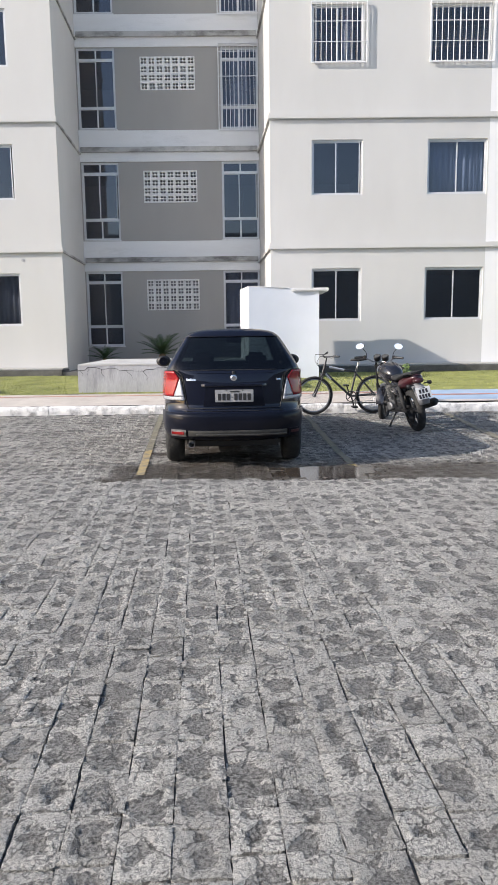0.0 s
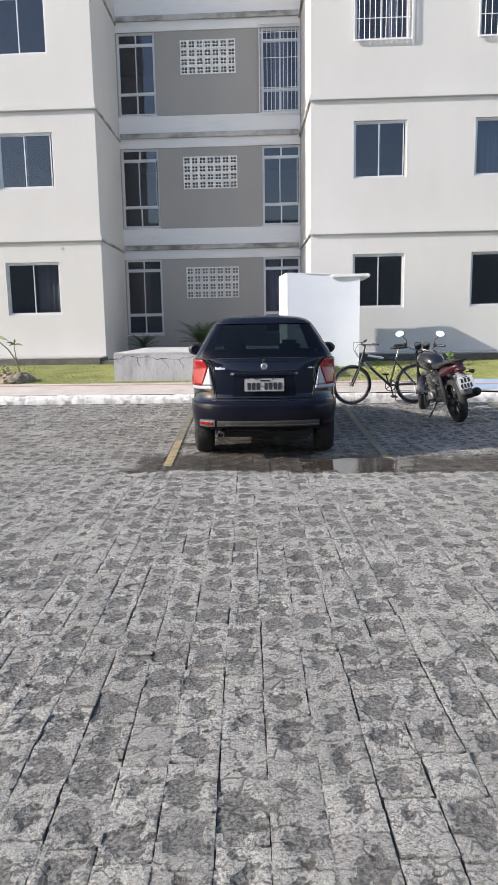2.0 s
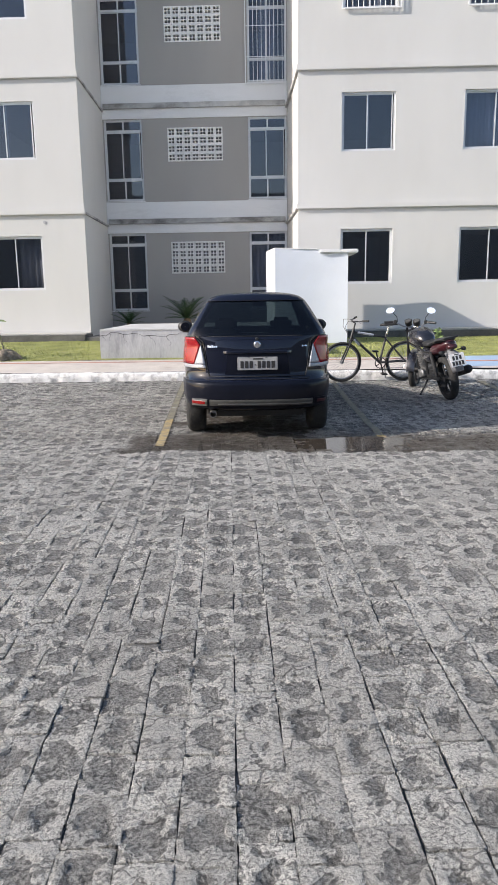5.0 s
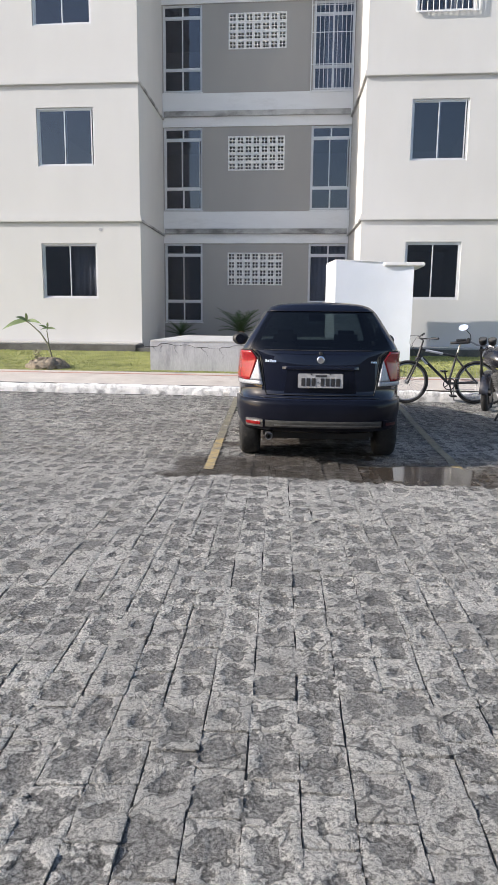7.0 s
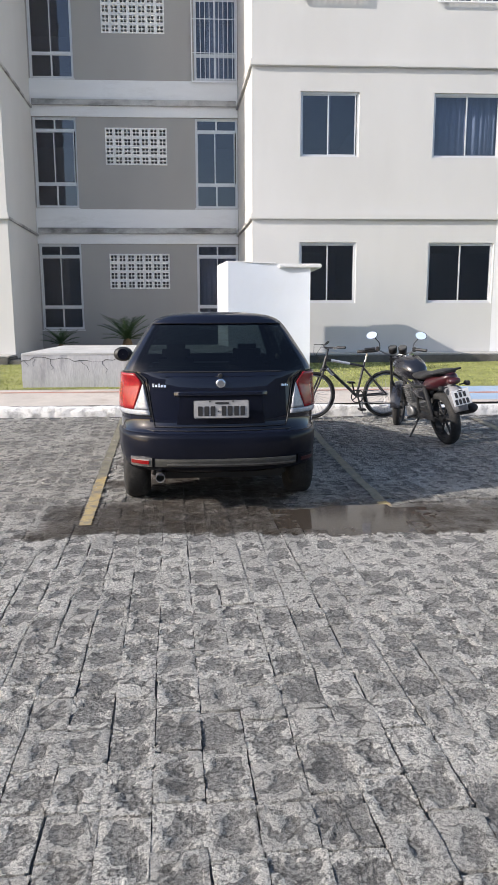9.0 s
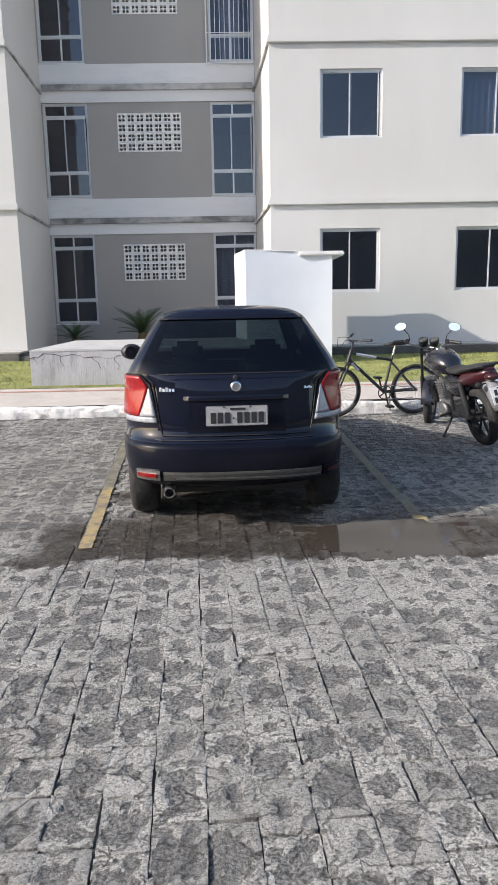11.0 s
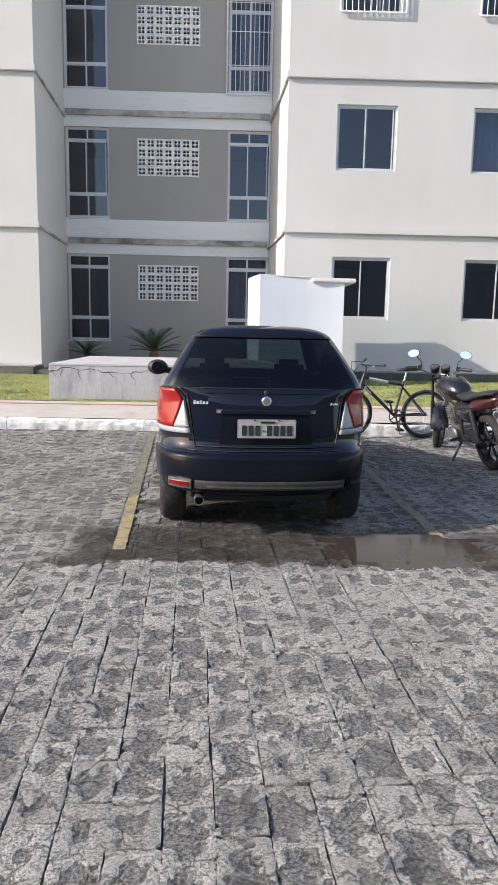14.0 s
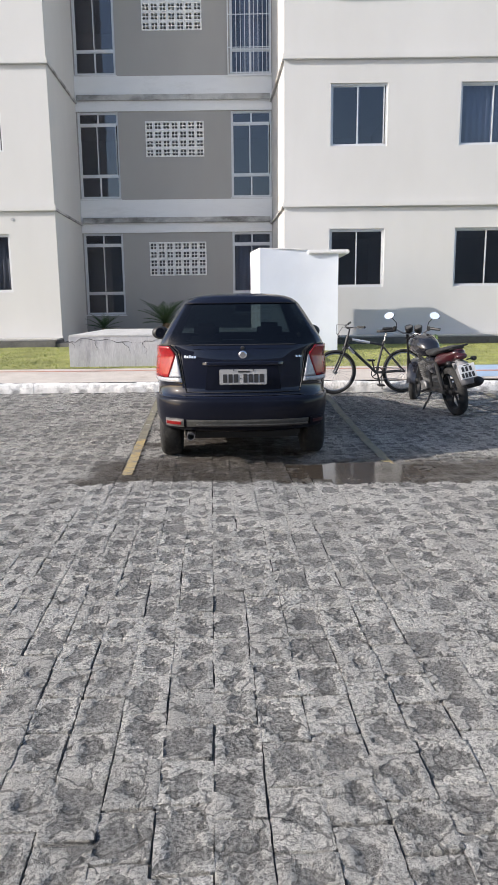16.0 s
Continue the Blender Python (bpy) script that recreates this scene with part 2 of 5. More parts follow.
# ---- builders ----
def obj_from(name, bm, material, parent=None, smooth=False):
    me = bpy.data.meshes.new(name)
    bmesh.ops.recalc_face_normals(bm, faces=bm.faces[:])
    bm.to_mesh(me)
    bm.free()
    me.materials.append(material)
    if smooth:
        for p in me.polygons:
            p.use_smooth = True
    ob = new(name, me)
    if parent is not None:
        ob.parent = parent
    return ob


def part(name, bm, material, parent, label="", smooth=False):
    ob = obj_from(name, bm, material, parent, smooth)
    if label:
        ob["label"] = label
    return ob


def thing(name, m, label, category, group="", kind=""):
    ob = new(name)
    ob.empty_display_size = 0.1
    ob.matrix_world = m
    return tagged(ob, label, category, group, kind)


def add_box(bm, x0, x1, y0, y1, z0, z1, bevel=0.0):
    v = [bm.verts.new((x, y, z)) for z in (z0, z1) for y in (y0, y1) for x in (x0, x1)]
    fs = [bm.faces.new([v[i] for i in q]) for q in ((0, 2, 3, 1), (4, 5, 7, 6), (0, 1, 5, 4), (2, 6, 7, 3), (0, 4, 6, 2), (1, 3, 7, 5))]
    if bevel:
        es = {e for f in fs for e in f.edges}
        bmesh.ops.bevel(bm, geom=list(es), offset=bevel, segments=2, affect="EDGES")
    return bm


def box(x0, x1, y0, y1, z0, z1, bevel=0.0):
    return add_box(bmesh.new(), x0, x1, y0, y1, z0, z1, bevel)


def tube(bm, pts, r, seg=8, closed=False):
    """A round bar along points; r may be one radius or one each."""
    pts = [Vector(p) for p in pts]
    k = len(pts)
    rs = r if isinstance(r, (list, tuple)) else [r] * k
    rings, prev = [], None
    for i, p in enumerate(pts):
        a = pts[(i - 1) % k] if closed or i else p
        c = pts[(i + 1) % k] if closed or i < k - 1 else p
        d = (c - a).normalized()
        if prev is None:
            ref = Vector((0, 0, 1)) if abs(d.z) < 0.9 else Vector((1, 0, 0))
            u = d.cross(ref).normalized()
        else:
            u = (prev - d * prev.dot(d)).normalized()
        prev = u
        w = d.cross(u)
        rings.append([bm.verts.new(p + (u * math.cos(t) + w * math.sin(t)) * rs[i]) for t in [2 * math.pi * j / seg for j in range(seg)]])
    n = k if closed else k - 1
    for i in range(n):
        a, c = rings[i], rings[(i + 1) % k]
        for j in range(seg):
            bm.faces.new((a[j], a[(j + 1) % seg], c[(j + 1) % seg], c[j]))
    if not closed:
        bm.faces.new(rings[0][::-1])
        bm.faces.new(rings[-1])
    return bm


def disc_solid(bm, c, axis, profile, seg=28):
    """Solid of revolution round axis through c; profile: (radius, offset along the axis)."""
    axis = Vector(axis).normalized()
    ref = Vector((0, 0, 1)) if abs(axis.z) < 0.9 else Vector((1, 0, 0))
    u = axis.cross(ref).normalized()
    w = axis.cross(u)
    rings = []
    for rad, off in profile:
        rings.append([bm.verts.new(Vector(c) + axis * off + (u * math.cos(t) + w * math.sin(t)) * max(rad, 0.0005)) for t in [2 * math.pi * j / seg for j in range(seg)]])
    for a, b2 in zip(rings, rings[1:]):
        for j in range(seg):
            bm.faces.new((a[j], a[(j + 1) % seg], b2[(j + 1) % seg], b2[j]))
    if profile[0] != profile[-1]:
        bm.faces.new(rings[0][::-1])
        bm.faces.new(rings[-1])
    return bm


def smooth01(v, a, b2):
    t = min(1.0, max(0.0, (v - a) / (b2 - a)))
    return t * t * (3 - 2 * t)


def ground_z(x, y):
    """Height of the paving: level near the camera, rising gently to the kerb and falling a little towards +x."""
    dip = 0.05 * smooth01(x, -0.5, 1.6) * smooth01(y, 5.8, 7.6) * (1 - 0.5 * smooth01(y, 9.5, 11.7))
    lip = 0.024 * math.exp(-((y - 7.85) / 0.3) ** 2) * smooth01(x, 0.3, 1.2) + 0.024 * math.exp(-((x - 1.88) / 0.45) ** 2 - ((y - 7.1) / 0.5) ** 2)
    return 0.030 * max(0.0, y - 7.5) - dip + lip


KERB_Y, WALK_Y, APRON_Y, FY, RY = 11.72, 13.15, 16.65, 17.4, 20.45
FLOOR_H = 2.985


def walk_z(y):
    return 0.245 + (y - KERB_Y) / (WALK_Y - KERB_Y) * 0.10


def lawn_z(x, y):
    return 0.345 + (y - WALK_Y) * 0.048 + 0.012 * math.sin(x * 1.7) * math.sin(y * 2.1)


# ---- structure: building ----
def wall_open(name, x0, x1, z0, z1, y, depth, openings, material, label):
    """Wall slab facing -y with openings (xa, xb, za, zb) cut right through."""
    xs = sorted({x0, x1, *[o[0] for o in openings], *[o[1] for o in openings]})
    zs = sorted({z0, z1, *[o[2] for o in openings], *[o[3] for o in openings]})
    bm = bmesh.new()
    vs = {}

    def v(i, k, d):
        if (i, k, d) not in vs:
            vs[i, k, d] = bm.verts.new((xs[i], y + d * depth, zs[k]))
        return vs[i, k, d]

    def solid(i, k):
        if not (0 <= i < len(xs) - 1 and 0 <= k < len(zs) - 1):
            return False
        cx, cz = (xs[i] + xs[i + 1]) / 2, (zs[k] + zs[k + 1]) / 2
        return not any(o[0] < cx < o[1] and o[2] < cz < o[3] for o in openings)

    for i in range(len(xs) - 1):
        for k in range(len(zs) - 1):
            if not solid(i, k):
                continue
            bm.faces.new((v(i, k, 0), v(i + 1, k, 0), v(i + 1, k + 1, 0), v(i, k + 1, 0)))
            bm.faces.new((v(i, k, 1), v(i, k + 1, 1), v(i + 1, k + 1, 1), v(i + 1, k, 1)))
            for di, dk, a, b2 in ((-1, 0, (i, k), (i, k + 1)), (1, 0, (i + 1, k), (i + 1, k + 1)), (0, -1, (i, k), (i + 1, k)), (0, 1, (i, k + 1), (i + 1, k + 1))):
                if not solid(i + di, k + dk):
                    bm.faces.new((v(*a, 0), v(*b2, 0), v(*b2, 1), v(*a, 1)))
    return tagged(obj_from(name, bm, material), label, "wall", kind="structure")


RW = [(2.02, 3.24), (4.80, 6.23)]
LW = (-6.43, -5.08)
ZW = [(1.745 + FLOOR_H * k, 3.01 + FLOOR_H * k) for k in range(4)]
open_r = [(a, b2, z0, z1) for a, b2 in RW for z0, z1 in ZW]
ZL = [(z0 - 0.035, z1 - 0.035) for z0, z1 in ZW]
open_l = [(*LW, z0, z1) for z0, z1 in ZL]
TOP, BASE = 12.9, 0.25
wall_open("wall_front_east", 1.02, 6.262, BASE, TOP, FY, 0.16, open_r, M_FACADE, "off-white painted facade wall with faint rain streaks")
wall_open("wall_front_far_east", 6.262, 12.0, BASE, TOP, FY, 0.16, [], M_FACADE_PALE, "white facade wall, lighter than the section beside it")
wall_open("wall_front_west", -10.5, -4.04, BASE, TOP, FY, 0.16, open_l, M_FACADE, "off-white painted facade wall with faint rain streaks")
ZE = [(1.16 + FLOOR_H * k, 3.27 + FLOOR_H * k) for k in range(4)]
ENT_L, ENT_R = (-4.14, -3.10), (-0.205, 0.835)
COB = (-2.405, -0.90)
ZC = [(2.17 + FLOOR_H * k, 3.035 + FLOOR_H * k) for k in range(4)]
open_m = [(*e, z0, z1) for e in (ENT_L, ENT_R) for z0, z1 in ZE] + [(*COB, z0, z1) for z0, z1 in ZC]
wall_open("wall_recess", -4.18, 0.86, BASE, TOP, RY, 0.16, open_m, M_GREY, "mid-grey painted recessed stairwell wall")


def side_wall(name, xa, xb, thick, label):
    bm = bmesh.new()
    q = [(xa, FY + 0.16), (xb, RY + 0.16), (xb + thick, RY + 0.16), (xa + thick, FY + 0.16)]
    lo, hi = [bm.verts.new((x, y, BASE)) for x, y in q], [bm.verts.new((x, y, TOP)) for x, y in q]
    bm.faces.new(lo)
    bm.faces.new(hi)
    for i in range(4):
        bm.faces.new((lo[i], lo[(i + 1) % 4], hi[(i + 1) % 4], hi[i]))
    return tagged(obj_from(name, bm, M_FACADE), label, "wall", kind="structure")


side_wall("wall_recess_west", -4.042, -4.175, -0.16, "off-white side wall of the recess")
side_wall("wall_recess_east", 1.022, 0.845, 0.16, "off-white side wall of the recess, partly sunlit")
tagged(obj_from("wall_rear", box(-10.5, 12.0, 24.0, 24.16, BASE, TOP), M_ROOM), "plain rear wall of the apartment building", "wall", kind="structure")
tagged(obj_from("wall_end_west", box(-10.66, -10.5, FY, 24.16, BASE, TOP), M_FACADE), "plain end wall of the apartment building", "wall", kind="structure")
tagged(obj_from("wall_end_east", box(12.0, 12.16, FY, 24.16, BASE, TOP), M_FACADE), "plain end wall of the apartment building", "wall", kind="structure")
for k in range(5):
    z = 0.5 + FLOOR_H * k
    nm = "roof" if k == 4 else "floor_slab"
    ob = obj_from(nm, box(-10.5, 12.0, RY + 0.17, 24.0, z - 0.12, z), M_ROOM)
    tagged(ob, "concrete floor slab inside the apartment building", "floor", kind="structure")
    for xa, xb in ((-10.5, -4.40), (1.20, 12.0)):
        ob = obj_from(nm, box(xa, xb, FY + 0.165, RY + 0.165, z - 0.12, z), M_ROOM)
        tagged(ob, "concrete floor slab inside the apartment building", "floor", kind="structure")
for xw in (-7.4, 3.95):
    tagged(obj_from("wall_partition", box(xw, xw + 0.12, FY + 0.17, 23.9, BASE, TOP - 0.5), M_ROOM), "dim plaster partition wall inside the flats", "wall", kind="structure")
for xw in (-2.9, -0.5):
    tagged(obj_from("wall_partition", box(xw, xw + 0.12, RY + 0.18, 23.9, BASE, TOP - 0.5), M_ROOM), "dim plaster partition wall inside the flats", "wall", kind="structure")

# string courses round the blocks and bands in the recess
for k in range(1, 4):
    z = 3.505 + FLOOR_H * (k - 1)
    for nm, x0, x1 in (("trim_east", 0.985, 12.0), ("trim_west", -10.5, -4.0)):
        ob = obj_from(nm, box(x0, x1, FY - 0.065, FY - 0.002, z - 0.035 - 0.02 * (x0 < 0), z + 0.095 - 0.02 * (x0 < 0), 0.012), M_FACADE)
        tagged(ob, "white moulded string course with a dark drip line", "trim", kind="structure")
    for nm, xa, xb, s in (("trim_recess_west", -4.04, -4.17, 1), ("trim_recess_east", 1.02, 0.845, -1)):
        bm = bmesh.new()
        q = [(xa, FY), (xb, RY - 0.03), (xb + s * 0.045, RY - 0.03), (xa + s * 0.045, FY)]
        lo, hi = [bm.verts.new((x, y, z - 0.045)) for x, y in q], [bm.verts.new((x, y, z + 0.005)) for x, y in q]
        bm.faces.new(lo)
        bm.faces.new(hi)
        for i in range(4):
            bm.faces.new((lo[i], lo[(i + 1) % 4], hi[(i + 1) % 4], hi[i]))
        tagged(obj_from(nm, bm, M_LEDGE), "thin stained moulding along the recess side", "trim", kind="structure")
    zb = 3.305 + FLOOR_H * (k - 1)
    tagged(obj_from("trim_band", box(-4.165, 0.845, RY - 0.03, RY - 0.003, zb - 0.03, zb + 0.80, 0.004), M_BAND), "white painted floor band across the grey recess", "trim", kind="structure")
    tagged(obj_from("trim_ledge", box(-4.12, 0.80, RY - 0.10, RY - 0.032, zb + 0.215, zb + 0.35, 0.008), M_LEDGE), "rain-stained projecting ledge on the white band", "trim", kind="structure")

# ---- windows ----
win_n = [0]


def window(x0, x1, z0, z1, y, tall=False, gap=0.0, label="", mull=0.5):
    win_n[0] += 1
    w = thing("window_%d" % win_n[0], pose(x0, y, z0), label or "two-leaf sliding window in a pale aluminium frame", "window", kind="structure")
    W, H, f = x1 - x0, z1 - z0, 0.036
    bm = bmesh.new()
    for q in ((0, W, 0, f), (0, W, H - f, H), (0, f, f, H - f), (W - f, W, f, H - f)):
        add_box(bm, q[0], q[1], 0.015, 0.085, q[2], q[3])
    part("window_frame", bm, M_ALU, w)
    part("window_sill", box(-0.03, W + 0.03, -0.025, 0.02, -0.035, -0.002, 0.006), M_BAND, w)

    def leaf(xa, xb, za, zb, yy, t=0.024):
        b3 = bmesh.new()
        for q in ((xa, xb, za, za + t), (xa, xb, zb - t, zb), (xa, xa + t, za + t, zb - t), (xb - t, xb, za + t, zb - t)):
            add_box(b3, q[0], q[1], yy, yy + 0.022, q[2], q[3])
        part("sash", b3, M_ALU, w)
        p = part("pane", box(xa + t, xb - t, yy + 0.008, yy + 0.013, za + t, zb - t), M_PANE, w)
        p.visible_shadow = False

    if tall:
        za, zb = 0.56, H - 0.30
        b3 = bmesh.new()
        add_box(b3, f, W - f, 0.02, 0.08, za - 0.02, za + 0.02)
        add_box(b3, f, W - f, 0.02, 0.08, zb - 0.02, zb + 0.02)
        part("transom", b3, M_ALU, w)
        c = W * 0.5
        for xa, xb in ((f, c), (c, W - f)):
            leaf(xa, xb, f, za - 0.02, 0.035, 0.02)
            leaf(xa, xb, zb + 0.02, H - f, 0.035, 0.02)
        leaf(f, c + 0.02 - gap, za + 0.02, zb - 0.02, 0.05)
        leaf(c - 0.02 - gap, W - f - gap, za + 0.02, zb - 0.02, 0.026)
    else:
        c = f + (W - 2 * f) * mull
        leaf(f, c + 0.015, f, H - f, 0.05)
        leaf(c - 0.015 - gap, W - f - gap, f, H - f, 0.026)
    return w


def curtain(x0, x1, z0, z1, y, material, label):
    bm = bmesh.new()
    nx = int((x1 - x0) / 0.02)
    rows = [[bm.verts.new((x0 + (x1 - x0) * i / nx, y + 0.025 * math.sin(i * 0.9) + 0.012 * math.sin(i * 0.37 + 1), z)) for i in range(nx + 1)] for z in (z0, (z0 + z1) / 2, z1)]
    for a, b2 in zip(rows, rows[1:]):
        for i in range(nx):
            bm.faces.new((a[i], a[i + 1], b2[i + 1], b2[i]))
    rod = tube(bmesh.new(), [(x0 - 0.06, y, z1 - 0.0), (x1 + 0.06, y, z1 - 0.0)], 0.012, 8)
    for e in (x0 - 0.05, x1 + 0.05):
        tube(rod, [(e, y, z1), (e, (FY if y < 19 else RY) + 0.161, z1)], 0.008, 6)
    ob = obj_from("curtain", bm, material, smooth=True)
    rd = part("curtain_rod", rod, M_ALU, ob, "thin metal rod")
    md = ob.modifiers.new("thickness", "SOLIDIFY")
    md.thickness = 0.004
    return tagged(ob, label, "curtain")


def grille(x0, x1, z0, z1, y, nbars, rails, label):
    g = thing("window_grille", pose(x0, y, z0), label, "window grille", "window grilles")
    W, H = x1 - x0, z1 - z0
    b3 = bmesh.new()
    for q in ((0, W, 0, 0.025), (0, W, H - 0.025, H), (0, 0.025, 0.025, H - 0.025), (W - 0.025, W, 0.025, H - 0.025)):
        add_box(b3, q[0], q[1], -0.06, -0.035, q[2], q[3])
    for xx in (0.0, W - 0.02):
        for zz in (0.05, H - 0.07):
            add_box(b3, xx, xx + 0.02, -0.036, 0.012, zz, zz + 0.02)
    part("grille_frame", b3, M_GRILLE, g)
    me = None
    for i in range(1, nbars):
        xx = W * i / nbars
        if me is None:
            ob = part("bar", tube(bmesh.new(), [(0, -0.048, 0.02), (0, -0.048, H - 0.02)], 0.0085, 6), M_GRILLE, g)
            me = ob.data
        else:
            ob = new("bar", me)
            ob.parent = g
        ob.location = (xx, 0, 0)
    for r in rails:
        part("rail", tube(bmesh.new(), [(0.02, -0.06, H * r), (W - 0.02, -0.06, H * r)], 0.009, 6), M_GRILLE, g)
    return g


for k, (z0, z1) in enumerate(ZW):
    for j, (a, b2) in enumerate(RW):
        window(a, b2, z0, z1, FY + 0.03, gap=0.025 if k == 1 and j == 0 else 0.0)
        if k >= 2:
            grille(a - 0.03, b2 + 0.07, z0 - 0.03, z1 + 0.04, FY - 0.012, 11, (0.34, 0.67), "white-painted steel grille of upright bars over a window")
    window(*LW, *ZL[k], FY + 0.03, gap=0.03 if k == 1 else 0.0)
for k, (z0, z1) in enumerate(ZE):
    window(*ENT_L, z0, z1, RY + 0.02, True, gap=0.03 if k == 1 else 0.0, label="tall stairwell window of six panes in a pale aluminium frame")
    window(*ENT_R, z0, z1, RY + 0.02, True, gap=0.03 if k == 1 else 0.0, label="tall stairwell window of six panes in a pale aluminium frame")
    if k >= 2:
        grille(ENT_R[0] - 0.06, ENT_R[1] + 0.0, z0 - 0.08, z1 + 0.08, RY - 0.032, 10, (0.29, 0.62, 0.9), "white-painted steel grille over a tall stairwell window")
curtain(4.87, 5.55, ZW[1][0], ZW[1][1], FY + 0.22, M_CURTAIN_BLUE, "blue cloth curtain drawn behind a window")
curtain(5.52, 6.2, ZW[1][0], ZW[1][1], FY + 0.25, M_CURTAIN_BLUE, "blue cloth curtain drawn behind a window")
curtain(2.75, 2.98, ZW[2][0], ZW[2][1], FY + 0.22, M_CURTAIN, "pale cloth curtain gathered behind a barred window")
curtain(-5.75, -5.2, ZW[0][0], ZW[0][1], FY + 0.32, M_ROOM, "dark cloth curtain behind a ground-floor window")
curtain(-0.12, 0.78, ZE[0][0], ZE[0][1], RY + 0.22, M_CURTAIN, "pale cloth curtain behind a tall stairwell window")
curtain(0.10, 0.55, ZE[2][0], ZE[2][1], RY + 0.22, M_CURTAIN, "patterned pale curtain behind a barred window")

# perforated ventilation blocks in the recess
cob_mesh = None
for k, (z0, z1) in enumerate(ZC):
    c = thing("ventilation_panel", pose(COB[0], RY, z0), "white panel of perforated concrete ventilation blocks in the grey wall", "ventilation panel", "ventilation panels")
    bw, bh = (COB[1] - COB[0]) / 7, (z1 - z0) / 4
    for i in range(7):
        for j in range(4):
            if cob_mesh is None:
                bm = bmesh.new()
                s, t = 0.036, 0.022
                hw = (bw - 2 * s - t) / 2
                hh = (bh - 2 * s - t) / 2
                xs = [0.001, s, s + hw, s + hw + t, bw - s, bw - 0.001]
                zs = [0.001, s, s + hh, s + hh + t, bh - s, bh - 0.001]
                vv = {}

                def cv(a, c, d):
                    if (a, c, d) not in vv:
                        vv[a, c, d] = bm.verts.new((xs[a], (-0.008, 0.09)[d], zs[c]))
                    return vv[a, c, d]

                hole = {(1, 1), (1, 3), (3, 1), (3, 3)}
                for a in range(5):
                    for e in range(5):
                        if (a, e) in hole:
                            continue
                        for d in (0, 1):
                            bm.faces.new((cv(a, e, d), cv(a + 1, e, d), cv(a + 1, e + 1, d), cv(a, e + 1, d)))
                        for da, de, p0, p1 in ((-1, 0, (a, e), (a, e + 1)), (1, 0, (a + 1, e), (a + 1, e + 1)), (0, -1, (a, e), (a + 1, e)), (0, 1, (a, e + 1), (a + 1, e + 1))):
                            if (a + da, e + de) in hole or not (0 <= a + da < 5 and 0 <= e + de < 5):
                                bm.faces.new((cv(*p0, 0), cv(*p1, 0), cv(*p1, 1), cv(*p0, 1)))
                ob = part("ventilation_block", bm, M_COBOGO, c)
                cob_mesh = ob.data
            else:
                ob = new("ventilation_block", cob_mesh)
                ob.parent = c
            ob.location = (i * bw, 0, j * bh)

# ---- ground ----
def sheet(name, xs, ys, zf, material, label, category):
    bm = bmesh.new()
    g = [[bm.verts.new((x, y, zf(x, y))) for x in xs] for y in ys]
    for a, b2 in zip(g, g[1:]):
        for i in range(len(xs) - 1):
            bm.faces.new((a[i], a[i + 1], b2[i + 1], b2[i]))
    return tagged(obj_from(name, bm, material, smooth=True), label, category, kind="structure")


def lin(a, b2, n):
    return [a + (b2 - a) * i / n for i in range(n + 1)]


def base_z(x, y):
    if y > KERB_Y + 0.02:
        return -0.15
    return ground_z(max(-6, min(x, 6)), max(y, 0)) - 0.017


sheet("ground", [-300, -60, -20] + lin(-8, 8, 32) + [20, 60, 300], [-300, -60, -20, -6] + lin(-4, KERB_Y + 0.02, 40) + [KERB_Y + 0.05, 30, 60, 300], base_z, M_MORTAR, "dark sandy bed under the paving, reaching far away", "ground")
sheet("pavement", lin(-12, 12, 48), lin(KERB_Y + 0.135, WALK_Y, 6), lambda x, y: walk_z(y), M_WALK, "worn pinkish concrete sidewalk behind the kerb", "sidewalk")
lawn = sheet("lawn", lin(-12, 12, 96), lin(WALK_Y, APRON_Y + 0.02, 20), lawn_z, M_SOIL, "short yellow-green lawn before the building", "lawn")
tagged(obj_from("apron", box(-12, -4.0, APRON_Y, FY, 0.2, 0.655, 0.01), M_PLINTH), "dark mottled concrete apron along the wall foot", "apron", kind="structure")
tagged(obj_from("apron", box(0.98, 12, APRON_Y, FY, 0.2, 0.655, 0.01), M_PLINTH), "dark mottled concrete apron along the wall foot", "apron", kind="structure")
tagged(obj_from("apron", box(-4.0, 0.98, APRON_Y + 0.03, RY, 0.2, 0.60, 0.01), M_PLINTH), "dark mottled concrete apron in the recess", "apron", kind="structure")
for xa, xb in ((-12, -4.0), (0.98, 12)):
    tagged(obj_from("trim_apron", box(xa, xb, APRON_Y + 0.12, FY - 0.003, 0.658, 0.69, 0.006), M_APRON), "pale worn cement edge at the wall foot", "trim", kind="structure")
# added wall out of view: blocks low sky, darkens reflections in glass and car
tagged(obj_from("wall_unseen_behind", box(-34, 40, -16.2, -16.0, -0.1, 9.5), M_BACK), "plain unseen wall added behind the camera to block sky and fill reflections", "wall", kind="structure")

# ---- things: concrete box, white tank house ----
b = thing("concrete_box", pose(-2.87, 13.41, 0.30), "low grey concrete cistern box with cracked render standing on the lawn", "concrete box")
bm = box(0, 3.6, 0, 3.2, 0, 0.565, 0.008)
part("body", bm, M_CONCRETE, b)
part("lid", box(0, 3.6, 0, 3.2, 0.565, 0.60, 0.010), mat("pale_weathered_slab", (0.47, 0.47, 0.465), 0.9, var=0.14, scale=2.2, bump=0.35, dirt=(0.34, 0.34, 0.34), dirt_amount=0.6, dirt_scale=2.0, stretch=(1, 0.6, 1)), b, "pale weathered slab")
rng = random.Random(4)
x, pts = 0.0, []
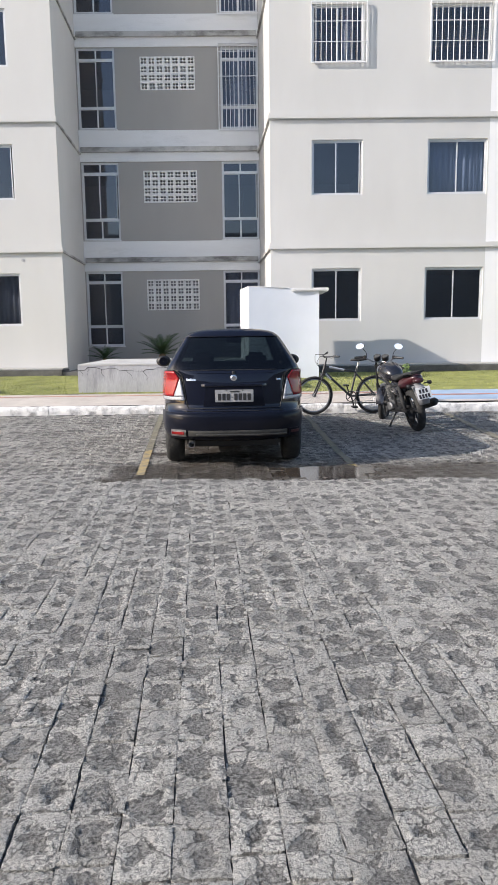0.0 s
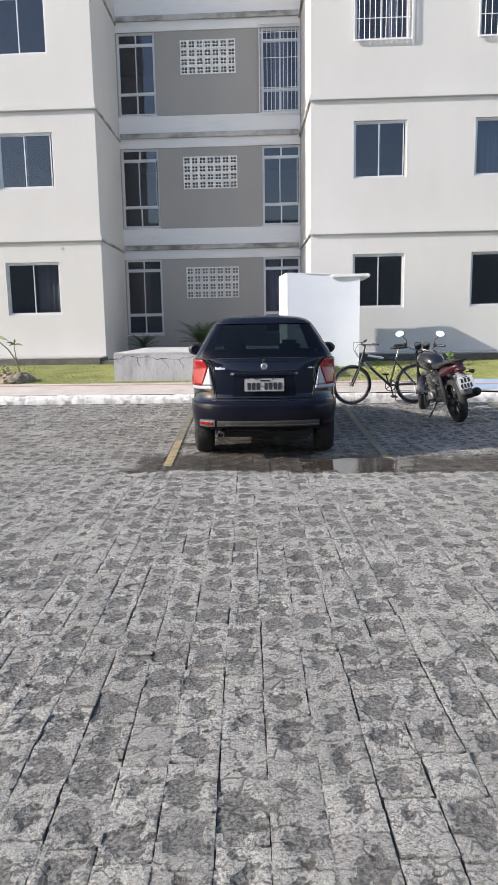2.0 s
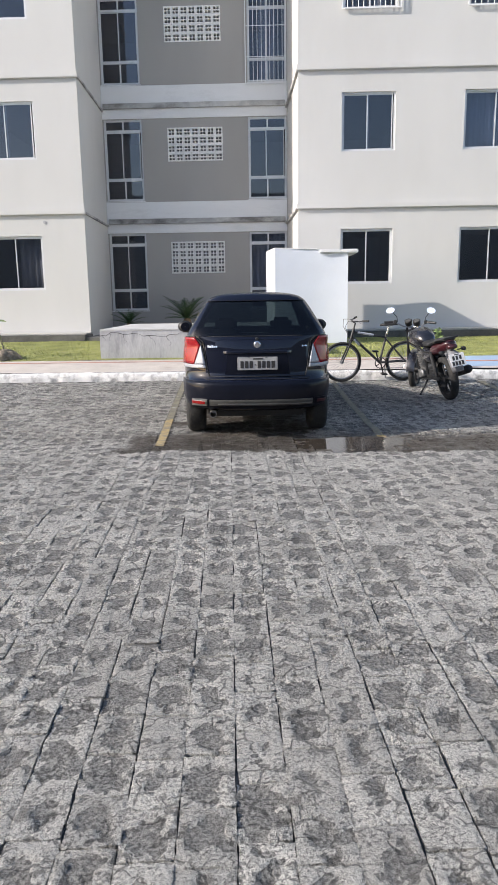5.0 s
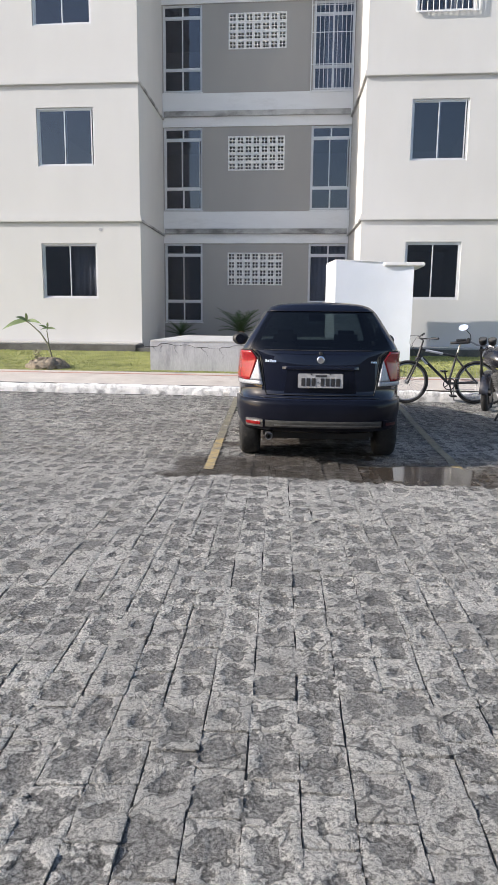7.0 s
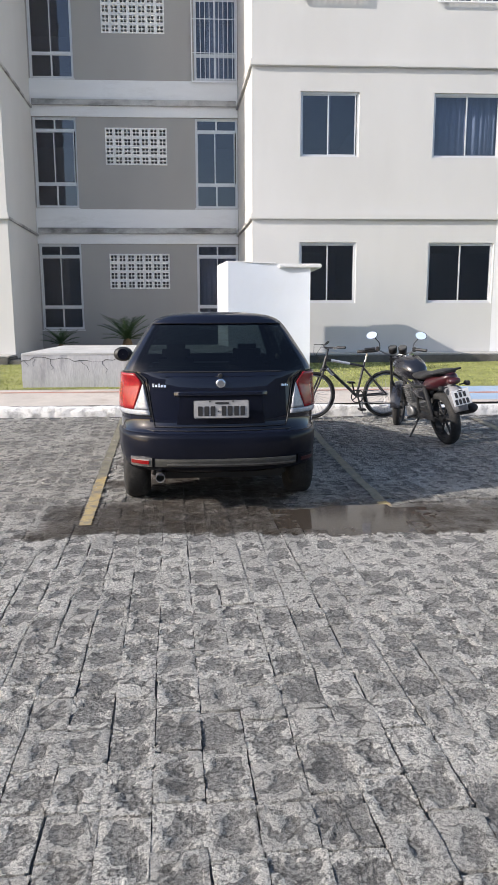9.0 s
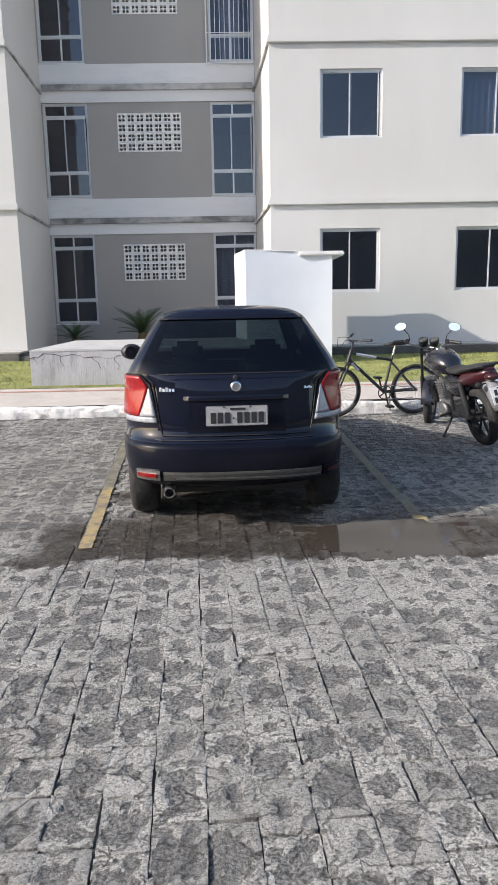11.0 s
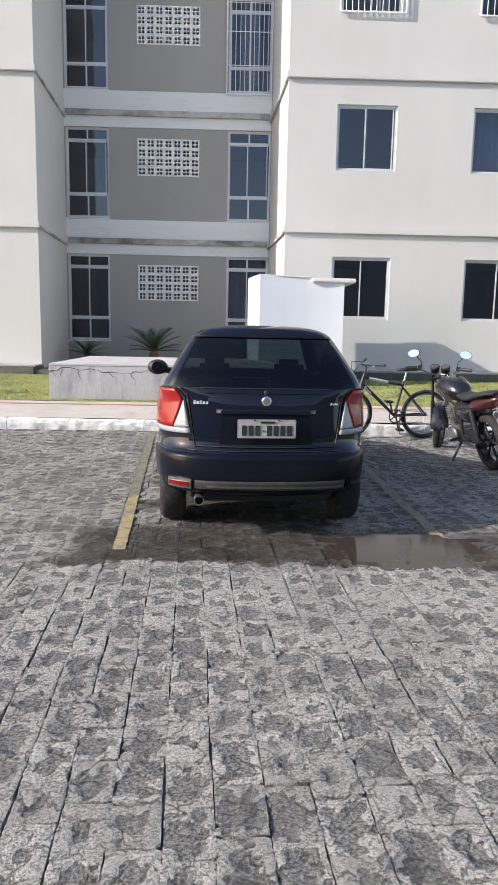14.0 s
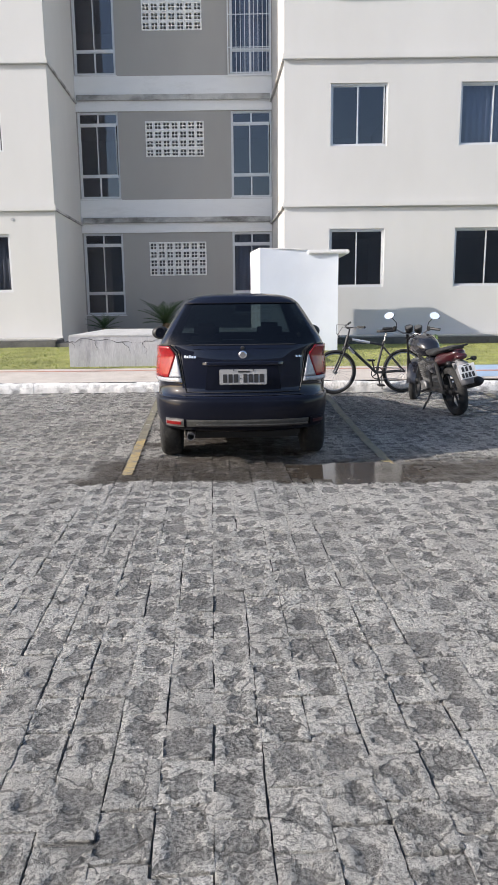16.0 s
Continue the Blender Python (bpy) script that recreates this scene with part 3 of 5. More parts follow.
while x < 3.5:
    pts.append((x, -0.002, 0.49 + 0.035 * math.sin(x * 4.2) + rng.uniform(-0.03, 0.03)))
    x += rng.uniform(0.05, 0.13)
part("crack", tube(bmesh.new(), pts, [rng.uniform(0.0015, 0.0065) for _ in pts], 5), M_CRACK, b, "long dark crack in the render")
for k in (1, 3, 6, 11, 15, 20, 26):
    q = Vector(pts[k])
    out = [q]
    for _ in range(4):
        q = q + Vector((rng.uniform(-0.05, 0.06), 0, -rng.uniform(0.01, 0.06)))
        out.append(q)
    part("crack", tube(bmesh.new(), out, [0.004, 0.0032, 0.0025, 0.002, 0.001], 5), M_CRACK, b, "dark branching crack")

TK = thing("water_tank_house", pose(0.45, 15.5, 0.40, 0, 0, 0.6), "tall whitewashed block with a thin slab roof standing on the lawn", "tank house")
M_SLAB = mat("stained_slab_edge", (0.74, 0.74, 0.74), 0.85, var=0.1, scale=3, bump=0.3, dirt=(0.3, 0.3, 0.29), dirt_amount=0.6, dirt_scale=4)


def plastered_block(w, d, h):
    """Hand-plastered block with gently uneven faces and soft corners."""
    bm = box(0, w, 0, d, 0, h)
    bmesh.ops.subdivide_edges(bm, edges=bm.edges[:], cuts=15, use_grid_fill=True)
    for v in bm.verts:
        x, y, z = v.co
        n = noise.noise(Vector((x * 1.1, y * 1.3 + 4, z * 0.7))) * 0.016 + noise.noise(v.co * 3.1) * 0.004
        if y < 0.001:
            v.co.y += n + 0.045 * math.sin(math.pi * x / w)
        elif x < 0.001 or x > w - 0.001:
            v.co.x += n * 0.4
        if z > h - 0.001:
            v.co.z += n * 0.5
        v.co.z -= 0.05 * x / w * z / h
        v.co.x -= 0.17 * y / d * (1 - x / w)
    return bm


def turned_slab(x0, x1, y0, y1, z0, z1):
    bm = box(x0, x1, y0, y1, z0, z1, 0.006)
    for v in bm.verts:
        v.co.x -= 0.17 * v.co.y / 1.2 * (1 - v.co.x / 1.55)
        v.co.z -= 0.03 * v.co.x - 0.004
    return bm


part("body", plastered_block(1.55, 1.2, 2.06), M_TANK, TK, smooth=False)
part("coping", turned_slab(-0.002, 0.9, 0.02, 1.19, 2.052, 2.075), M_SLAB, TK, "thin stained coping")
part("roof_slab", box(0.94, 1.76, -0.03, 1.23, 1.95, 2.03, 0.02), M_SLAB, TK, "overhanging slab with a stained edge")

# ---- car ----
M_PAINT = mat("navy_car_paint", (0.004, 0.005, 0.013), 0.3, 0.0, var=0.1, scale=3, bump=0.0, coat=1.0, spec=0.03)
M_PAINT.node_tree.nodes["Principled BSDF"].inputs["Coat Roughness"].default_value = 0.03
M_BUMPER = mat("navy_bumper_paint", (0.005, 0.006, 0.012), 0.35, 0.0, var=0.15, scale=5, bump=0.02, coat=0.25, spec=0.08)
M_BLACK = mat("black_plastic", (0.014, 0.014, 0.015), 0.55, var=0.15, scale=20, bump=0.1)
M_TRIM = mat("grey_bumper_trim", (0.075, 0.075, 0.07), 0.45, var=0.25, scale=12, bump=0.1)
M_RUBBER = mat("tyre_rubber", (0.02, 0.02, 0.02), 0.85, var=0.3, scale=25, bump=0.5, dirt=(0.10, 0.09, 0.08), dirt_amount=0.5, dirt_scale=9)
M_CHROME = mat("chrome", (0.75, 0.75, 0.76), 0.18, 1.0, var=0.05, bump=0)
M_STEEL = mat("dull_steel", (0.36, 0.36, 0.37), 0.4, 0.9, var=0.15, scale=20, bump=0.1)
M_RED = mat("red_lamp_plastic", (0.26, 0.008, 0.011), 0.25, var=0.2, scale=25, bump=0.0, coat=0.5, spec=0.3)
M_CLEAR = mat("clear_lamp_plastic", (0.30, 0.31, 0.34), 0.3, 0.0, var=0.2, scale=40, bump=0.15, fine=140, coat=0.8)
M_PLATE = mat("grey_plate_enamel", (0.36, 0.36, 0.365), 0.45, var=0.08, scale=20, bump=0.05)
M_INK = mat("black_plate_ink", (0.02, 0.02, 0.022), 0.6, var=0.1, bump=0)
M_CARGLASS = glass_mat("tinted_car_glass", (0.075, 0.095, 0.10))
M_FABRIC = mat("dark_seat_fabric", (0.035, 0.036, 0.04), 0.95, var=0.2, scale=30, bump=0.2)

LEV = [  # height, rear, front, half width
    (0.29, 0.10, 3.66, 0.67), (0.32, 0.05, 3.76, 0.735), (0.4, 0.012, 3.82, 0.76), (0.5, 0.0, 3.83, 0.768), (0.585, 0.008, 3.82, 0.77),
    (0.612, 0.03, 3.81, 0.768), (0.622, 0.055, 3.80, 0.768), (0.7, 0.058, 3.74, 0.77), (0.78, 0.065, 3.45, 0.768), (0.86, 0.075, 3.10, 0.764), (0.93, 0.088, 2.82, 0.758),
    (0.99, 0.105, 2.72, 0.748), (1.03, 0.125, 2.66, 0.735), (1.06, 0.15, 2.60, 0.72), (1.146, 0.215, 2.46, 0.672), (1.232, 0.28, 2.32, 0.624), (1.318, 0.35, 2.18, 0.575),
    (1.3825, 0.40, 2.08, 0.535), (1.4094, 0.415, 2.03, 0.51), (1.4362, 0.43, 1.97, 0.472), (1.4577, 0.46, 1.90, 0.415), (1.4728, 0.51, 1.78, 0.335), (1.4825, 0.60, 1.6, 0.23), (1.4868, 0.75, 1.4, 0.09),
]


def car_level(z):
    zs = [q[0] for q in LEV]
    return [float(np.interp(z, zs, [q[k] for q in LEV])) for k in (1, 2, 3)]


def rear_round(z):
    return 0.62 - 0.42 * smooth01(z, 0.93, 1.10)


def car_rear(u, z, off=0.0):
    """Point of the car's tail at u (-1 to 1 across) and height z, pushed out by off."""
    yr, yf, hw = car_level(z)
    return ((hw + off) * u, yr - off + rear_round(z) * (1 - (1 - min(1.0, abs(u)) ** 2.9) ** (1 / 2.9)), z)


US = [-1, -0.997, -0.985, -0.96, -0.93, -0.885, -0.84, -0.76, -0.62, -0.45, -0.25, 0, 0.25, 0.45, 0.62, 0.76, 0.84, 0.885, 0.93, 0.96, 0.985, 0.997, 1]


def car_ring(z):
    yr, yf, hw = car_level(z)
    pts = [car_rear(u, z) for u in US]
    a = rear_round(z)
    side = [a + (yf - 0.35 - yr - a) * q / 8 for q in range(1, 8)]
    right = [(hw, yr + q, z) for q in side]
    fr = [(hw * u, yf - 0.35 * (1 - (1 - abs(u) ** 2.6) ** (1 / 2.6)), z) for u in US[::-1]]
    left = [(-hw, yr + q, z) for q in side[::-1]]
    return pts + right + fr + left


def car_body():
    bm = bmesh.new()
    rings = [[bm.verts.new(p) for p in car_ring(q[0])] for q in LEV]
    n, nu = len(rings[0]), len(US)
    for k in range(len(rings) - 1):
        z0, z1 = LEV[k][0], LEV[k + 1][0]
        for i in range(n):
            j = (i + 1) % n
            if 1.055 < (z0 + z1) / 2 < 1.36:
                if i < nu - 1 and abs(US[i] + US[i + 1]) / 2 < 0.885:
                    continue
                if nu + 0 <= i < nu + 6 and i != nu + 3:
                    continue
                k2 = i - nu - 7
                if 0 <= k2 < nu - 1 and abs(US[k2] + US[k2 + 1]) / 2 < 0.9:
                    continue
                k3 = i - 2 * nu - 7
                if 0 <= k3 < 6 and k3 != 3:
                    continue
            bm.faces.new((rings[k][i], rings[k][j], rings[k + 1][j], rings[k + 1][i]))
    bm.faces.new(rings[0][::-1])
    bm.faces.new(rings[-1])
    return bm


def tail_patch(zs, u0, u1, nu, off, depth=0.02, both=False):
    """Panel on the tail between u0(z) and u1(z) with a skirt back into the body."""
    bm = bmesh.new()
    g = []
    for z in zs:
        a, c = u0(z), u1(z)
        g.append([bm.verts.new(car_rear(a + (c - a) * i / nu, z, off)) for i in range(nu + 1)])
    for a, c in zip(g, g[1:]):
        for i in range(nu):
            bm.faces.new((a[i], a[i + 1], c[i + 1], c[i]))
    if depth:
        es = [e for e in bm.edges if e.is_boundary]
        r = bmesh.ops.extrude_edge_only(bm, edges=es)
        for v in r["geom"]:
            if isinstance(v, bmesh.types.BMVert):
                v.co.y += depth
                v.co.x *= 0.99
    return bm


def xs_u(x):
    return lambda z: max(-1.0, min(1.0, x / car_level(z)[2]))


def tail_line(pts, r, off=0.002, seg=5):
    out = []
    for (xa, za), (xb, zb) in zip(pts, pts[1:]):
        for q in range(6):
            x, z = xa + (xb - xa) * q / 6, za + (zb - za) * q / 6
            out.append(car_rear(xs_u(x)(z), z, off))
    x, z = pts[-1]
    out.append(car_rear(xs_u(x)(z), z, off))
    return tube(bmesh.new(), out, r, seg)


def wheel_part(parent, c, R, W, rim_r, name="wheel"):
    t = bmesh.new()
    disc_solid(t, c, (1, 0, 0), [(rim_r, -W / 2), (R - 0.03, -W / 2), (R - 0.008, -W / 2 + 0.02), (R, -W / 2 + 0.045), (R, W / 2 - 0.045), (R - 0.008, W / 2 - 0.02), (R - 0.03, W / 2), (rim_r, W / 2)], 36)
    w = part(name, t, M_RUBBER, parent, smooth=True)
    rim = bmesh.new()
    disc_solid(rim, c, (1, 0, 0), [(rim_r, -W / 2 + 0.006), (rim_r - 0.02, -W / 2 + 0.006), (rim_r - 0.03, -0.02), (0.05, -0.03), (0.05, 0.03), (rim_r - 0.03, 0.02), (rim_r - 0.02, W / 2 - 0.006), (rim_r, W / 2 - 0.006)], 28)
    part("rim", rim, M_STEEL, w)
    return w


CAR = thing("car", pose(0.195, 7.25, 0.0, 0, 0, 2.6), "dark navy hatchback parked with its tail to the yard", "car")
part("body", car_body(), M_PAINT, CAR, "glossy dark navy bodywork", True)
zg = lin(1.046, 1.391, 8)
p = part("rear_window", tail_patch(zg, lambda z: -0.9, lambda z: 0.9, 24, 0.004, 0), M_CARGLASS, CAR, "dark tinted rear window", True)
p.visible_shadow = False
for s in (-1, 1):
    bm = bmesh.new()
    g = [[bm.verts.new((s * (car_level(z)[2] + 0.002), y, z)) for y in lin(car_level(z)[0] + rear_round(z), car_level(z)[1] - 0.33, 10)] for z in (1.05, 1.2, 1.388)]
    for a, c in zip(g, g[1:]):
        for i in range(10):
            bm.faces.new((a[i], a[i + 1], c[i + 1], c[i]))
    p = part("side_window", bm, M_CARGLASS, CAR)
    p.visible_shadow = False
bm = bmesh.new()
g = []
for z in zg:
    yr, yf, hw = car_level(z)
    g.append([bm.verts.new((hw * u, yf + 0.003 - 0.35 * (1 - (1 - abs(u) ** 2.6) ** (1 / 2.6)), z)) for u in lin(-0.92, 0.92, 20)])
for a, c in zip(g, g[1:]):
    for i in range(20):
        bm.faces.new((a[i], a[i + 1], c[i + 1], c[i]))
p = part("windscreen", bm, glass_mat("clear_car_glass", (0.4, 0.45, 0.44)), CAR)
p.visible_shadow = False
part("window_seal", tail_line([(-0.655, 1.044), (0.655, 1.044)], 0.006), M_BLACK, CAR)
part("spoiler_lip", tail_patch(lin(1.394, 1.43, 4), lambda z: -0.95, lambda z: 0.95, 20, 0.012, 0.02), M_PAINT, CAR, smooth=True)
bump = part("bumper", tail_patch(lin(0.315, 0.60, 9), lambda z: -0.999, lambda z: 0.999, 30, 0.018, 0.03), M_BUMPER, CAR, "dark navy plastic bumper", True)
part("bumper_trim", tail_patch(lin(0.352, 0.415, 4), xs_u(-0.475), xs_u(0.545), 20, 0.028, 0.02), M_TRIM, bump, "grey moulded strip")
part("bumper_rib", tail_patch(lin(0.366, 0.376, 2), xs_u(-0.39), xs_u(0.535), 20, 0.036, 0.01), M_STEEL, bump, "thin bright rib")
for s in (-1, 1):
    fr = part("reflector_frame", tail_patch(lin(0.345, 0.42, 3), xs_u(-0.655 if s < 0 else 0.56), xs_u(-0.50 if s < 0 else 0.68), 6, 0.027, 0.02), M_STEEL if s < 0 else M_BUMPER, bump)
part("reflector", tail_patch(lin(0.368, 0.398, 3), xs_u(-0.645), xs_u(-0.52), 6, 0.033, 0.012), M_RED, bump, "red reflector strip")
part("reflector", tail_patch(lin(0.368, 0.398, 3), xs_u(0.585), xs_u(0.68), 6, 0.033, 0.012), mat("dark_reflector", (0.06, 0.012, 0.014), 0.3, var=0.1, bump=0), bump, "dark red reflector strip")
# tailgate relief
part("plate_recess", tail_patch(lin(0.665, 0.875, 4), lambda z: (-0.30 - (0.875 - z) * 0.12) / car_level(z)[2], lambda z: (0.30 + (0.875 - z) * 0.12) / car_level(z)[2], 10, 0.002, 0.006), M_BUMPER, CAR, "recess behind the number plate")
part("tailgate_handle", tail_patch(lin(0.872, 0.905, 4), xs_u(-0.34), xs_u(0.34), 12, 0.011, 0.012), M_PAINT, CAR, "moulded grip above the plate", True)
for s in (-1, 1):
    part("shut_line", tail_line([(s * 0.60, 1.035), (s * 0.545, 0.99), (s * 0.505, 0.72), (s * 0.49, 0.65)], 0.0045), M_BLACK, CAR)
part("shut_line", tail_line([(-0.49, 0.645), (0.49, 0.645)], 0.005), M_BLACK, CAR)
part("shut_line", tail_line([(-0.735, 0.618), (0.735, 0.618)], 0.004, 0.012), M_BLACK, CAR)
part("tailgate_crease", tail_line([(-0.6, 1.012), (0.6, 1.012)], 0.005, 0.0), M_PAINT, CAR)


def lamp_in(z):
    return float(np.interp(z, [0.725, 0.98, 1.04], [0.508, 0.562, 0.625]))


def lamp_mid(z):
    return float(np.interp(z, [0.725, 0.76, 0.765, 0.86, 0.96, 1.04], [0.80, 0.80, 0.635, 0.60, 0.566, 0.628]))


for s in (-1, 1):
    hw = lambda z: car_level(z)[2]
    lamp = part("tail_lamp", tail_patch(lin(0.725, 1.042, 10), lambda z: s * lamp_in(z) / hw(z), lambda z: s * 0.999, 10, 0.008, 0.02), M_BLACK, CAR)
    part("red_lens", tail_patch(lin(0.768, 1.035, 10), lambda z: s * lamp_mid(z) / hw(z), lambda z: s * 0.998, 10, 0.018, 0.012), M_RED, lamp, "glossy red lens", True)
    part("clear_lens", tail_patch(lin(0.768, 0.955, 10), lambda z: s * (lamp_in(z) + 0.006) / hw(z), lambda z: s * (lamp_mid(z) - 0.002) / hw(z), 4, 0.016, 0.012), M_CLEAR, lamp, "ribbed clear lens", True)
    part("clear_lens", tail_patch(lin(0.729, 0.765, 3), lambda z: s * (lamp_in(z) + 0.006) / hw(z), lambda z: s * 0.998, 8, 0.016, 0.012), M_CLEAR, lamp, "ribbed clear lens", True)
    mir = bmesh.new()
    bmesh.ops.create_uvsphere(mir, u_segments=16, v_segments=10, radius=0.5)
    bmesh.ops.scale(mir, vec=(0.20, 0.13, 0.15), verts=mir.verts)
    bmesh.ops.translate(mir, vec=(s * 0.875, 2.30, 1.075), verts=mir.verts)
    tube(mir, [(s * 0.72, 2.36, 1.03), (s * 0.83, 2.32, 1.05)], 0.03)
    m2 = part("side_mirror", mir, M_BLACK, CAR, "black plastic side mirror", True)
    gl = bmesh.new()
    disc_solid(gl, (s * 0.875, 2.236, 1.075), (0, 1, 0), [(0.055, 0), (0.055, 0.01)], 20)
    # dark paint stands in for the dark reflection in the glass
    part("mirror_glass", gl, M_BUMPER, m2)
    for yy in (0.62, 3.02):
        wheel_part(CAR, (s * 0.655, yy, 0.285), 0.285, 0.19, 0.18)
plate = part("number_plate", box(-0.203, 0.203, 0.022, 0.034, 0.712, 0.845, 0.006), M_PLATE, CAR, "grey enamelled number plate")
xx = -0.172
for i, w in enumerate((0.034, 0.034, 0.034, 0.02, 0.034, 0.034, 0.034, 0.034)):
    if w > 0.03:
        part("plate_bar", box(xx, xx + w, 0.018, 0.0235, 0.732, 0.803, 0.002), M_INK, plate, "dark character bar")
    else:
        part("plate_bar", box(xx + 0.004, xx + 0.014, 0.018, 0.0235, 0.76, 0.77, 0.001), M_INK, plate, "dark dot")
    xx += w + 0.0125
part("plate_bar", box(-0.045, 0.055, 0.018, 0.0235, 0.818, 0.832), M_INK, plate, "small dark bar")
for s in (-1, 1):
    part("plate_screw", disc_solid(bmesh.new(), (s * 0.085, 0.024, 0.838), (0, 1, 0), [(0.006, -0.006), (0.006, 0.003)], 10), M_BLACK, plate)
em = part("emblem", disc_solid(bmesh.new(), car_rear(0, 0.962, 0.0), (0, 1, 0), [(0.03, -0.016), (0.036, -0.01), (0.037, 0.01)], 26), M_CHROME, CAR, "round chrome emblem", True)
part("emblem_face", disc_solid(bmesh.new(), car_rear(0, 0.962, 0.0), (0, 1, 0), [(0.024, -0.019), (0.024, 0.0)], 24), M_STEEL, em)
part("washer_nozzle", disc_solid(bmesh.new(), car_rear(0, 1.018, 0.0), (0, 1, 0), [(0.012, -0.018), (0.018, -0.008), (0.018, 0.01)], 16), M_BLACK, CAR)
for xa, n, h in ((-0.50, 5, 0.026), (0.455, 4, 0.016)):
    for i in range(n):
        w = 0.016 if n == 5 else 0.009
        px = xa + i * (w + 0.005)
        part("badge_bar", tail_patch((0.935, 0.935 + h * (1 if i in (0, 2) else 0.7)), xs_u(px), xs_u(px + w), 1, 0.006, 0.006), M_CHROME, CAR, "small chrome badge bar")
ex = disc_solid(bmesh.new(), (-0.46, 0.08, 0.262), (0, 1, 0), [(0.01, 0.2), (0.028, 0.2), (0.030, 0.0), (0.035, 0.0), (0.035, 0.21), (0.026, 0.21)], 20)
part("exhaust_pipe", ex, M_STEEL, CAR, "steel tailpipe")
part("underbody", box(-0.52, 0.52, 0.3, 3.5, 0.2, 0.30, 0.03), M_BLACK, CAR)
for s in (-1, 1):
    st = bmesh.new()
    add_box(st, s * 0.33 - 0.23, s * 0.33 + 0.23, 1.5, 1.64, 0.4, 1.06, 0.065)
    seat = part("front_seat", st, M_FABRIC, CAR)
    part("headrest", box(s * 0.33 - 0.13, s * 0.33 + 0.13, 1.47, 1.56, 1.04, 1.2, 0.044), M_FABRIC, seat)
    part("rear_headrest", box(s * 0.32 - 0.12, s * 0.32 + 0.12, 0.74, 0.82, 0.96, 1.08, 0.038), M_FABRIC, CAR)
part("rear_seat", box(-0.6, 0.6, 0.72, 0.84, 0.4, 0.96, 0.04), M_FABRIC, CAR)
part("dashboard", box(-0.62, 0.62, 2.2, 2.5, 0.6, 0.98, 0.04), M_BLACK, CAR)
part("parcel_shelf", box(-0.58, 0.58, 0.3, 0.72, 0.95, 0.97, 0.006), M_BLACK, CAR)


# ---- motorcycle ----
M_MOTO = mat("black_motorcycle_paint", (0.012, 0.012, 0.016), 0.25, var=0.2, scale=8, bump=0.0, coat=0.7)
M_WINE = mat("wine_red_paint", (0.045, 0.009, 0.012), 0.3, var=0.15, scale=8, bump=0.0, coat=0.5)
M_SEAT = mat("black_vinyl", (0.02, 0.02, 0.02), 0.6, var=0.2, scale=15, bump=0.2)
M_ENGINE = mat("cast_aluminium", (0.2, 0.2, 0.2), 0.5, 0.7, var=0.3, scale=20, bump=0.4)
M_MIRROR = mat("mirror_glass", (0.9, 0.9, 0.92), 0.03, 1.0, var=0.02, bump=0)
M_PLATE_PALE = mat("pale_plate_enamel", (0.62, 0.62, 0.62), 0.45, var=0.08, scale=20, bump=0.05)


def loft(secs, seg=14, p=2.4):
    """Closed body through cross-sections (y, z centre, half width, half height)."""
    bm = bmesh.new()
    rings = []
    for y, z, hw, hh in secs:
        ring = []
        for j in range(seg):
            t = 2 * math.pi * j / seg
            c, q = math.cos(t), math.sin(t)
            ring.append(bm.verts.new((hw * math.copysign(abs(c) ** (2 / p), c), y, z + hh * math.copysign(abs(q) ** (2 / p), q))))
        rings.append(ring)
    for a, c in zip(rings, rings[1:]):
        for j in range(seg):
            bm.faces.new((a[j], a[(j + 1) % seg], c[(j + 1) % seg], c[j]))
    bm.faces.new(rings[0][::-1])
    bm.faces.new(rings[-1])
    return bm


def turned(bm, m):
    bmesh.ops.transform(bm, matrix=m, verts=bm.verts)
    return bm


MC = thing("motorcycle", pose(2.80, 9.86, ground_z(2.75, 9.9) - 0.004, 0, -11.5, 7.5), "black street motorcycle with a wine-red tail leaning on its side stand", "motorcycle")


def moto_wheel(y, R, W, name, m=Matrix()):
    t = bmesh.new()
    disc_solid(t, (0, 0, 0), (1, 0, 0), [(R - 0.075, -W * 0.42), (R - 0.045, -W / 2), (R - 0.018, -W * 0.42), (R, -W * 0.16), (R, W * 0.16), (R - 0.018, W * 0.42), (R - 0.045, W / 2), (R - 0.075, W * 0.42), (R - 0.075, -W * 0.42)], 36)
    w = part(name, turned(t, m @ Matrix.Translation((0, y, R))), M_RUBBER, MC, smooth=True)
    r = bmesh.new()
    disc_solid(r, (0, 0, 0), (1, 0, 0), [(R - 0.07, -0.03), (R - 0.085, -0.03), (R - 0.085, 0.03), (R - 0.07, 0.03), (R - 0.07, -0.03)], 32)
    disc_solid(r, (0, 0, 0), (1, 0, 0), [(0.05, -0.05), (0.05, 0.05)], 16)
    for k in range(6):
        a = k * math.pi / 3
        tube(r, [(0, 0.04 * math.cos(a), 0.04 * math.sin(a)), (0, (R - 0.08) * math.cos(a), (R - 0.08) * math.sin(a))], 0.014, 6)
    part("rim", turned(r, m @ Matrix.Translation((0, y, R))), M_BLACK, w)
    return w


